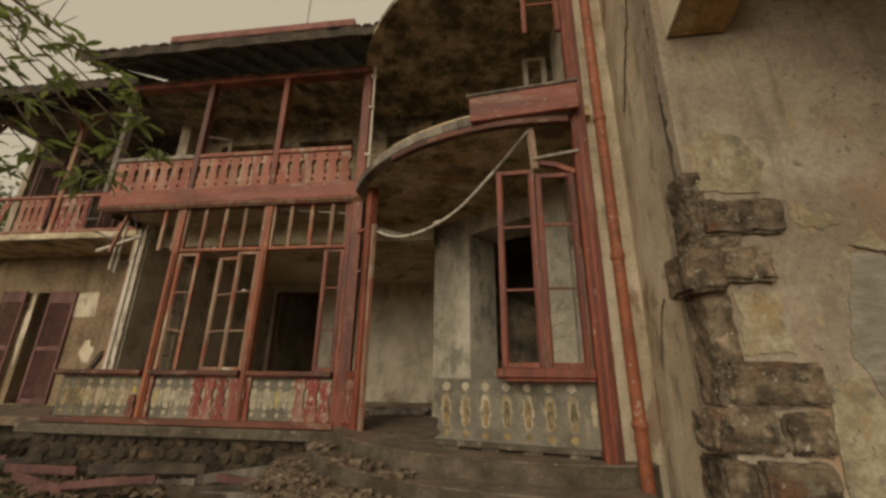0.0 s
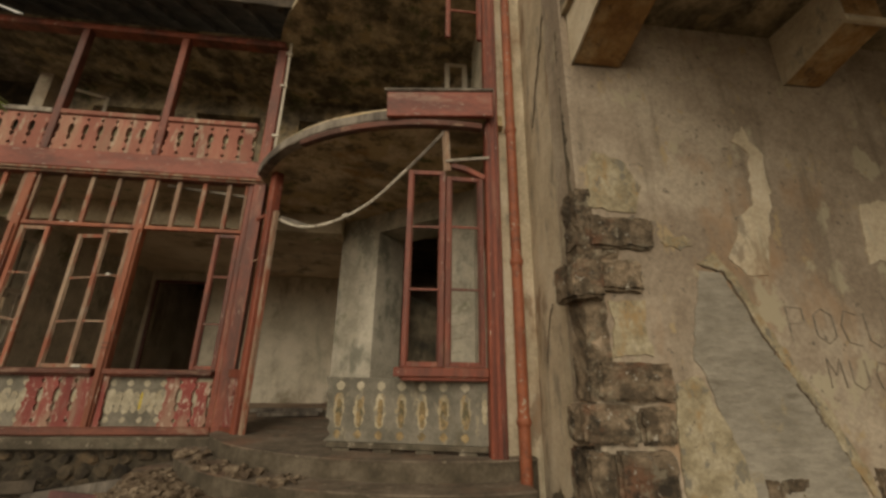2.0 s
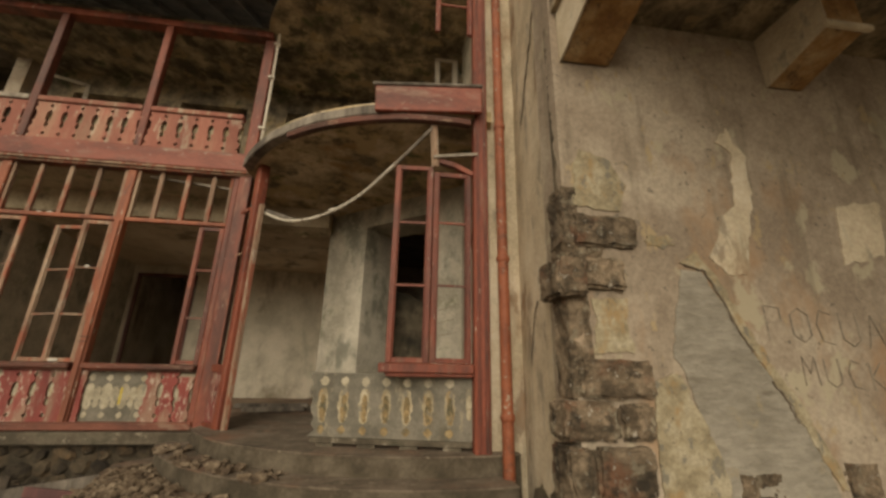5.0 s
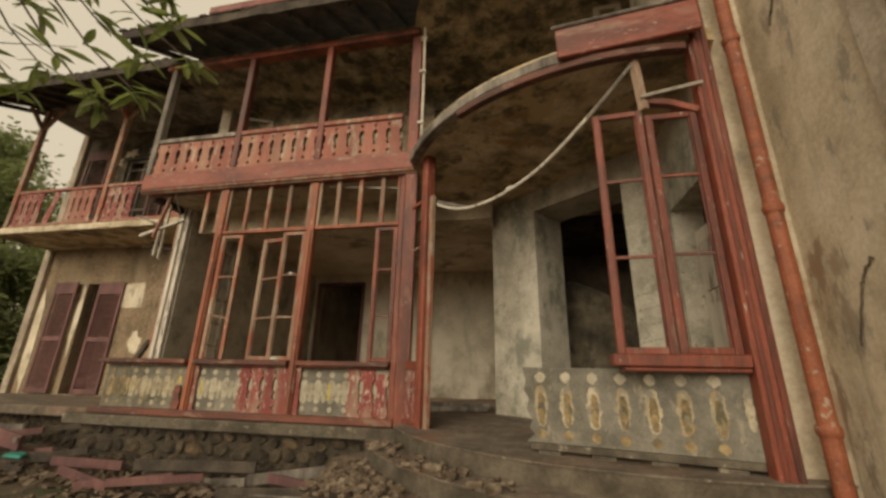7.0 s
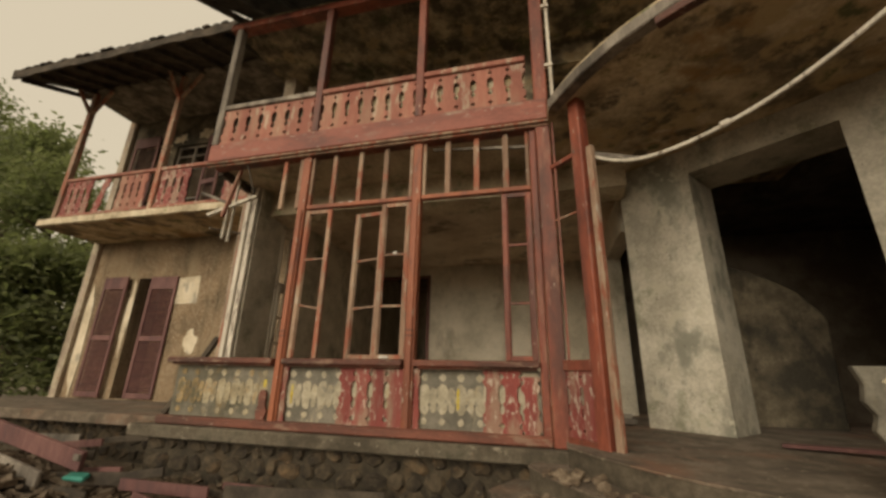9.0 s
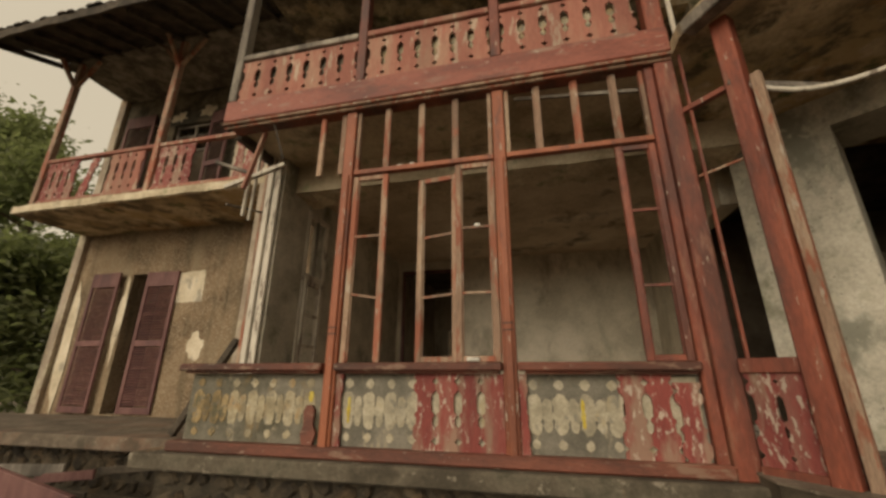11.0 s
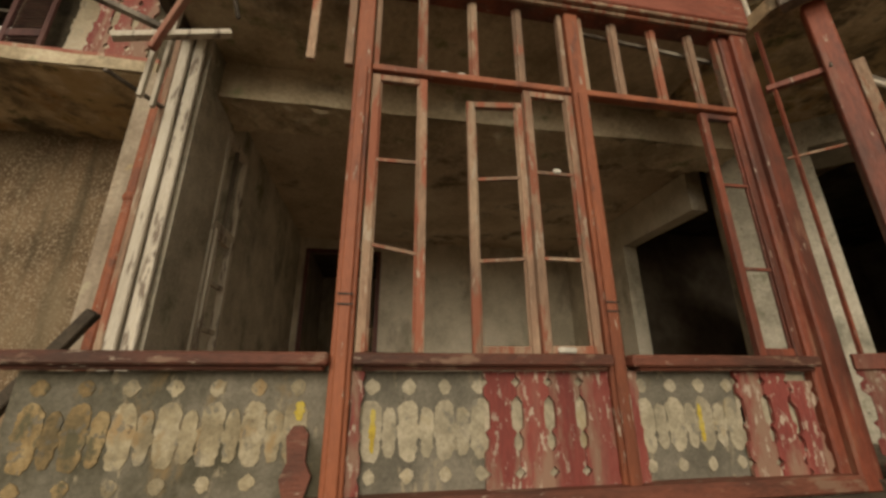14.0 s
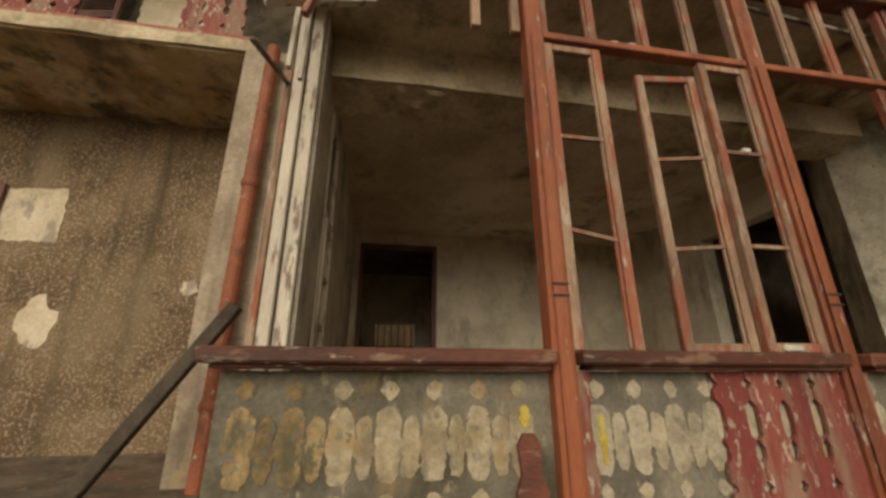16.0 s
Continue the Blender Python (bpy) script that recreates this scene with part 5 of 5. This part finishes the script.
# quoin stones at the corner
corner = thing("corner_quoins", (1.6, 2.6, 0.0), "exposed lichened quoin stones where plaster fell", "stonework")
corner["kind"] = "structure"
QUOINS = [(1.38, 1.89, 2.38, 2.63, 0.05), (1.22, 1.43, 2.0, 2.27, 0.12), (1.43, 1.75, 2.07, 2.29, 0.06), (1.36, 1.87, 1.35, 1.59, 0.06), (1.24, 1.58, 1.09, 1.33, 0.05), (1.60, 1.84, 1.09, 1.32, 0.045),
          (1.42, 1.80, 0.78, 1.06, 0.06), (1.24, 1.40, 0.74, 1.06, 0.04), (1.26, 1.62, 0.38, 0.74, 0.05), (1.63, 1.84, 0.42, 0.76, 0.045), (1.25, 1.8, 0.0, 0.36, 0.05), (2.38, 2.72, 0.66, 0.92, 0.015), (3.19, 3.46, 0.72, 0.98, 0.015)]
for x0, x1, z0, z1, pr in QUOINS:
    bm = bmesh.new()
    box(bm, x0 - 0.004, x1 + 0.004, Y2 - pr, Y2 + (0.25 if x0 < 1.3 else 0.06), z0, z1)
    bmesh.ops.bevel(bm, geom=list(bm.edges), offset=0.022, segments=2, affect="EDGES", clamp_overlap=True)
    bmesh.ops.triangulate(bm, faces=bm.faces)
    bmesh.ops.subdivide_edges(bm, edges=[e for e in bm.edges if e.calc_length() > 0.1], cuts=5, use_grid_fill=True)
    bmesh.ops.triangulate(bm, faces=bm.faces)
    weathered(bm, 1, 0.017, 8)
    part("stone", bm, "quoin", corner)
# corbels under the balcony
for x, w in ((1.635, 0.43), (3.58, 0.36)):
    cb = thing("corbel", (x, 2.3, 4.2), "rust-stained concrete corbel under the balcony", "corbel", "corbels")
    bm = bmesh.new()
    yz = [(2.615, 4.02), (2.615, 4.556), (2.05, 4.556), (2.05, 4.17)]
    a = [bm.verts.new((x - w / 2, y, z)) for y, z in yz]
    b = [bm.verts.new((x + w / 2, y, z)) for y, z in yz]
    bm.faces.new(a), bm.faces.new(b[::-1])
    for i in range(4):
        bm.faces.new((a[i], b[i], b[(i + 1) % 4], a[(i + 1) % 4]))
    part("block", bm, "rust_conc", cb, "", 0.02)
    bm = bmesh.new()
    a = [bm.verts.new((x - w / 2 - 0.012, y, z)) for y, z in yz]
    b = [bm.verts.new((x - w / 2 + 0.004, y, z)) for y, z in yz]
    bm.faces.new(a), bm.faces.new(b[::-1])
    for i in range(4):
        bm.faces.new((a[i], b[i], b[(i + 1) % 4], a[(i + 1) % 4]))
    part("side_render", bm, "cream_plaster", cb, "pale render on the corbel side")
    bm = bmesh.new()
    box(bm, x - w / 2 - 0.02, x + w / 2 + 0.02, 2.02, 2.07, 4.14, 4.20)
    part("lip", bm, "cream_plaster", cb, "chipped pale lip", 0.012, 0.015)
nw = thing("near_window", (4.9, 2.7, 1.0), "brown window frame set in the plaster wall", "window")
for x0, x1, z0, z1 in ((4.31, 4.37, 1.0, 2.98), (5.39, 5.46, 1.0, 2.98), (4.37, 5.39, 2.9, 2.98), (4.37, 5.39, 1.0, 1.08), (4.44, 4.5, 1.08, 2.9)):
    bm = bmesh.new()
    box(bm, x0, x1, 2.66, 2.74, z0, z1)
    part("window_frame", bm, "white_wood" if x0 > 4.4 and x1 < 4.6 else "shutter", nw, "", 0.006)
bm = bmesh.new()
box(bm, 4.25, 5.52, 2.9, 2.94, 0.9, 3.05)
part("closed_leaf", bm, "shutter", nw)
bars_win = thing("barred_window", (-6.0, 15.6, 1.3), "iron-barred window in the far dark room", "window")
for j in range(6):
    bm = bmesh.new()
    bars(bm, [(-6.44 + 0.19 * j, 15.7, 1.3), (-6.44 + 0.19 * j, 15.7, 2.85)], 0.018, 6)
    part("bar", bm, "iron", bars_win)
for z in (1.7, 2.2):
    bm = bmesh.new()
    box(bm, -6.53, -5.4, 15.68, 15.72, z, z + 0.03)
    part("cross_bar", bm, "iron", bars_win)
dj = thing("door_frame", (-6.15, 11.8, FLOOR), "brown door frame around the dark doorway", "door frame")
for x0, x1, z0, z1 in ((-6.88, -6.80, FLOOR, 3.97), (-5.42, -5.33, FLOOR, 3.97), (-6.80, -5.42, 3.88, 3.97)):
    bm = bmesh.new()
    box(bm, x0, x1, 11.775, 11.85, z0, z1)
    part("frame_member", bm, "shutter", dj, "", 0.006)

# ---- stone plinth faces ----
def stones(parent, x0, x1, y, z0, z1, seed, limit):
    r = random.Random(seed)
    shapes = []
    for k in range(8):
        bm = bmesh.new()
        n = 7
        ring = [(math.cos(2 * math.pi * i / n + r.uniform(-0.25, 0.25)) * r.uniform(0.85, 1.1), math.sin(2 * math.pi * i / n + r.uniform(-0.25, 0.25)) * r.uniform(0.85, 1.1)) for i in range(n)]
        back = [bm.verts.new((0.5 * x, 0.06, 0.5 * z)) for x, z in ring]
        mid = [bm.verts.new((0.5 * x, -0.01, 0.5 * z)) for x, z in ring]
        top = [bm.verts.new((0.36 * x, -0.035 + r.uniform(-0.012, 0.012), 0.36 * z)) for x, z in ring]
        for i in range(n):
            j = (i + 1) % n
            bm.faces.new((back[i], back[j], mid[j], mid[i]))
            bm.faces.new((mid[i], mid[j], top[j], top[i]))
        bm.faces.new(top)
        shapes.append(finish(bm, "stone", "stone"))
    z, count = z0, 0
    while z < z1 - 0.05:
        h = r.uniform(0.14, 0.24)
        h = min(h, z1 - z)
        x = x0 + r.uniform(0, 0.1)
        while x < x1 - 0.08:
            w = r.uniform(0.13, 0.34)
            w = min(w, x1 - x)
            if count < limit:
                ob = shared("stone", shapes[r.randrange(8)], parent, (x + w / 2, y, z + h / 2 + r.uniform(-0.035, 0.035)))
                ob.rotation_euler = (0, r.uniform(-0.35, 0.35), 0)
                ob.scale = (w * 0.99, 1.0, h * 1.02)
                count += 1
            x += w
        z += h


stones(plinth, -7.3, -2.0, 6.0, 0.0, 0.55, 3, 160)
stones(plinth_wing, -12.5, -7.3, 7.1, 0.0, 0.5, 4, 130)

# ---- rubble ----
r2 = random.Random(11)
bm = bmesh.new()


def chip(p, s, flat=0.35):
    m = Matrix.Translation(p) @ Euler((r2.uniform(-0.5, 0.5), r2.uniform(-0.5, 0.5), r2.uniform(0, 6))).to_matrix().to_4x4()
    a, b, c = s * r2.uniform(0.5, 1.2), s * r2.uniform(0.4, 0.9), s * flat * r2.uniform(0.4, 1)
    box(bm, -a / 2, a / 2, -b / 2, b / 2, -c / 2, c / 2, m)


for k in range(700):
    a = radians(r2.uniform(208, 246))
    rad = r2.gauss(3.72, 0.26)
    x, y = CX + rad * math.cos(a), CY + rad * math.sin(a)
    z = 0.42 if rad < 3.8 else max(0.02, 0.42 - (rad - 3.8) * 0.75)
    if rad < 3.43:
        if rad < 3.12:
            continue
        z = 0.6
    chip((x, y, z + r2.uniform(0, 0.03)), r2.uniform(0.03, 0.13))
tagged(new("rubble", finish(bm, "rubble", "rubble_pale")), "pale plaster and tile chips strewn over the porch steps", "rubble", kind="stuff")
bm = bmesh.new()
for k in range(1500):
    x, y = r2.uniform(-9.5, -1.6), 5.9 - abs(r2.gauss(0, 0.7))
    chip((x, y, 0.02 + r2.uniform(0, 0.05) + 0.1 * max(0, y - 5.3)), r2.uniform(0.03, 0.14))
tagged(new("rubble", finish(bm, "rubble", "rubble")), "broken tile and plaster rubble at the plinth", "rubble", kind="stuff")
for k in range(46):
    x, y = r2.uniform(-9.6, -3.0), r2.uniform(4.9, 5.85)
    if k < 12:
        x, y = r2.uniform(-10.0, -7.6), r2.uniform(4.9, 6.6)
    elif k < 20:
        x, y = r2.uniform(-3.4, -2.4), r2.uniform(4.6, 5.6)
    L, a = r2.uniform(0.6, 1.7), r2.uniform(-0.6, 0.6)
    z = r2.uniform(0.05, 0.22)
    if k < 12:
        z = r2.uniform(0.15, 0.42)
    pl = thing("broken_plank", (x, y, 0.0), "broken weathered plank lying on the rubble", "plank", "fallen planks")
    bm = bmesh.new()
    beam(bm, (x - L / 2 * math.cos(a), y - L / 2 * math.sin(a) * 0.5, z), (x + L / 2 * math.cos(a), y + L / 2 * math.sin(a) * 0.5, max(0.03, z + r2.uniform(-0.1, 0.1))), 0.03, r2.uniform(0.06, 0.14))
    part("plank", bm, r2.choice(("eave", "shutter", "grey", "eave")), pl, "", 0.004)
bm = bmesh.new()
for k in range(700):
    q, s_ = r2.gauss(0, 0.5), r2.gauss(0, 0.35)
    x, y = -8.6 + 1.5 * q, 5.3 + 1.2 * s_
    chip((x, min(y, 6.6), max(0.02, 0.3 * math.exp(-q * q * 2 - s_ * s_ * 3)) + r2.uniform(0, 0.05)), r2.uniform(0.05, 0.25), 0.3)
tagged(new("rubble", finish(bm, "rubble", "rubble")), "heap of broken boards and plaster beside the terrace", "rubble", kind="stuff")
big = thing("fallen_board", (-8.2, 5.4, 0.1), "large red-brown board tilted on the rubble heap", "plank")
bm = bmesh.new()
beam(bm, (-9.3, 5.5, 0.62), (-7.4, 5.35, 0.36), 0.05, 0.2)
part("board", bm, "shutter", big, "", 0.006)
bm = bmesh.new()
beam(bm, (-9.2, 5.3, 0.4), (-7.6, 5.1, 0.22), 0.04, 0.16)
part("board", bm, "grey", big, "", 0.006)
tl = thing("plastic_sheet", (-7.4, 5.3, 0.0), "crumpled teal plastic scrap among the rubble", "debris")
bm = bmesh.new()
box(bm, -0.11, 0.11, -0.08, 0.08, 0, 0.05, pose(-7.35, 5.3, 0.2, 8, 10, 30))
part("scrap", bm, "teal", tl, "", 0.02, 0.03)

# ---- vegetation ----
def leaf_mesh(name, L, w, mat):
    bm = bmesh.new()
    rows = []
    for t, k in ((0, 0.05), (0.3, 0.9), (0.6, 1.0), (0.85, 0.55), (1, 0.04)):
        z = -0.25 * L * t * t
        rows.append([bm.verts.new((L * t, s * w * k / 2, z + (0.12 * w if s else 0))) for s in (-1, 0, 1)])
    for a, b in zip(rows, rows[1:]):
        for i in range(2):
            bm.faces.new((a[i], a[i + 1], b[i + 1], b[i]))
    return finish(bm, name, mat)


branch = thing("overhanging_tree", (-4.4, -1.2, 0), "overhanging tree with long narrow green leaves", "tree")
bm = bmesh.new()
bars(bm, [(-4.4, -1.2, -0.1), (-4.5, -1.1, 1.5), (-4.4, -0.7, 3.0), (-4.1, 0.4, 4.0), (-3.9, 1.0, 4.3)], [0.12, 0.1, 0.07, 0.04, 0.02], 8)
part("trunk", bm, "bark", branch)
rb = random.Random(21)
lm = [leaf_mesh("leaf", 0.13, 0.034, "leaf"), leaf_mesh("leaf", 0.09, 0.028, "leaf"), leaf_mesh("leaf", 0.145, 0.036, "leaf")]
ROOT = Vector((-3.9, 1.0, 4.3))
ENDS = [(-2.29, 2.1, 2.95), (-2.33, 2.0, 3.11), (-2.63, 2.0, 3.55), (-2.73, 2.0, 2.72), (-3.05, 1.95, 2.9), (-3.2, 1.9, 3.3), (-2.9, 1.9, 3.7), (-3.3, 1.8, 3.9), (-2.95, 1.9, 3.45), (-3.1, 1.9, 2.75), (-2.48, 2.0, 2.72), (-2.6, 2.05, 3.0), (-2.45, 2.0, 3.35), (-3.4, 1.85, 3.0)]
TWIGS = [(ROOT, ROOT.lerp(Vector(e), 0.55) + Vector((0, 0, 0.12)), e) for e in ENDS]
for tw in TWIGS:
    a, b, c = (Vector(p) for p in tw)
    path = [a.lerp(b, t).lerp(b.lerp(c, t), t) + noise.noise_vector(a * 3 + Vector((t * 4, 0, 0))) * 0.05 for t in (i / 8 for i in range(9))]
    bm = bmesh.new()
    bars(bm, path, [0.012 - 0.001 * i for i in range(9)], 5)
    part("twig", bm, "bark", branch)
    for k in range(3):
        bm = bmesh.new()
        i = rb.randrange(3, 8)
        bars(bm, [path[i], path[i] + Vector((rb.uniform(0.1, 0.4), rb.uniform(-0.2, 0.2), rb.uniform(-0.2, 0.15)))], [0.004, 0.002], 4)
        part("twig", bm, "bark", branch)
    for k in range(24):
        t = 0.5 + 0.5 * rb.random() if k < 12 else 1.0
        i = min(8, int(t * 8))
        p = path[i] + Vector((rb.uniform(-0.04, 0.04), rb.uniform(-0.04, 0.04), rb.uniform(-0.03, 0.03)))
        ob = shared("leaf", rb.choice(lm), branch, p)
        ob.rotation_euler = (rb.uniform(-0.6, 0.6), rb.uniform(-0.5, 0.8), rb.uniform(-1.6, 1.6) if k < 12 else rb.uniform(-3.1, 3.1))


def tree(x, y, h, spread, seed, n=2600):
    r = random.Random(seed)
    root = thing("tree", (x, y, 0), "tall dark green broadleaf tree beyond the wing", "tree", "trees behind the wing")
    bm = bmesh.new()
    bars(bm, [(x, y, -0.1), (x + 0.1, y, h * 0.3), (x - 0.1, y, h * 0.6), (x, y, h * 0.9)], [0.2, 0.16, 0.1, 0.04], 8)
    tips = []
    for k in range(int(10 + 1.6 * h)):
        z0 = h * r.uniform(0.12, 0.86)
        a = r.uniform(0, 6.28)
        L = spread * r.uniform(0.5, 1.0) * (1.15 - z0 / h * 0.7)
        e = Vector((x + L * math.cos(a), y + L * math.sin(a), z0 + L * r.uniform(0.0, 0.5)))
        s = Vector((x, y, z0))
        mid = s.lerp(e, 0.5) + Vector((0, 0, 0.2))
        bars(bm, [s, mid, e], [0.06, 0.04, 0.012], 5)
        tips += [e, mid.lerp(e, 0.5), mid, s.lerp(mid, 0.6) + Vector((0, 0, 0.3))]
    part("trunk", bm, "bark", root)
    bm = bmesh.new()
    for k in range(n):
        c = r.choice(tips)
        p = c + Vector((r.gauss(0, 0.45), r.gauss(0, 0.45), r.gauss(0, 0.3)))
        q = Euler((r.uniform(-0.8, 0.8), r.uniform(-0.8, 0.8), r.uniform(0, 6.3))).to_matrix()
        L = r.uniform(0.16, 0.36)
        vs = [bm.verts.new(p + q @ Vector(v)) for v in ((0, 0, 0), (L * 0.5, L * 0.22, 0.02), (L, 0, -0.04), (L * 0.5, -L * 0.22, 0.02))]
        bm.faces.new(vs)
    part("crown", bm, "leaf_far", root)


tree(-18.5, 10.5, 8.6, 3.0, 1, 7000)
tree(-16.3, 9.2, 4.6, 2.2, 2, 5000)
tree(-22.0, 11.0, 11.8, 3.6, 3, 9000)
tree(-17.5, 14.5, 7.6, 3.0, 4, 6000)
tree(-25.5, 11.0, 14.0, 4.0, 5, 9000)
tree(-15.9, 12.0, 5.8, 2.2, 6, 5000)
tree(-19.5, 9.2, 4.4, 2.6, 7, 6000)
tree(-21.0, 17.5, 9.0, 3.4, 8, 6000)
tree(-26.0, 16.5, 12.0, 4.0, 9, 6000)
mast = thing("radio_mast", (-16, 26, 0), "thin distant wire mast against the sky", "mast")
bm = bmesh.new()
bars(bm, [(-16, 26, 0), (-16, 26, 40)], 0.04, 5)
part("pole", bm, "iron", mast)
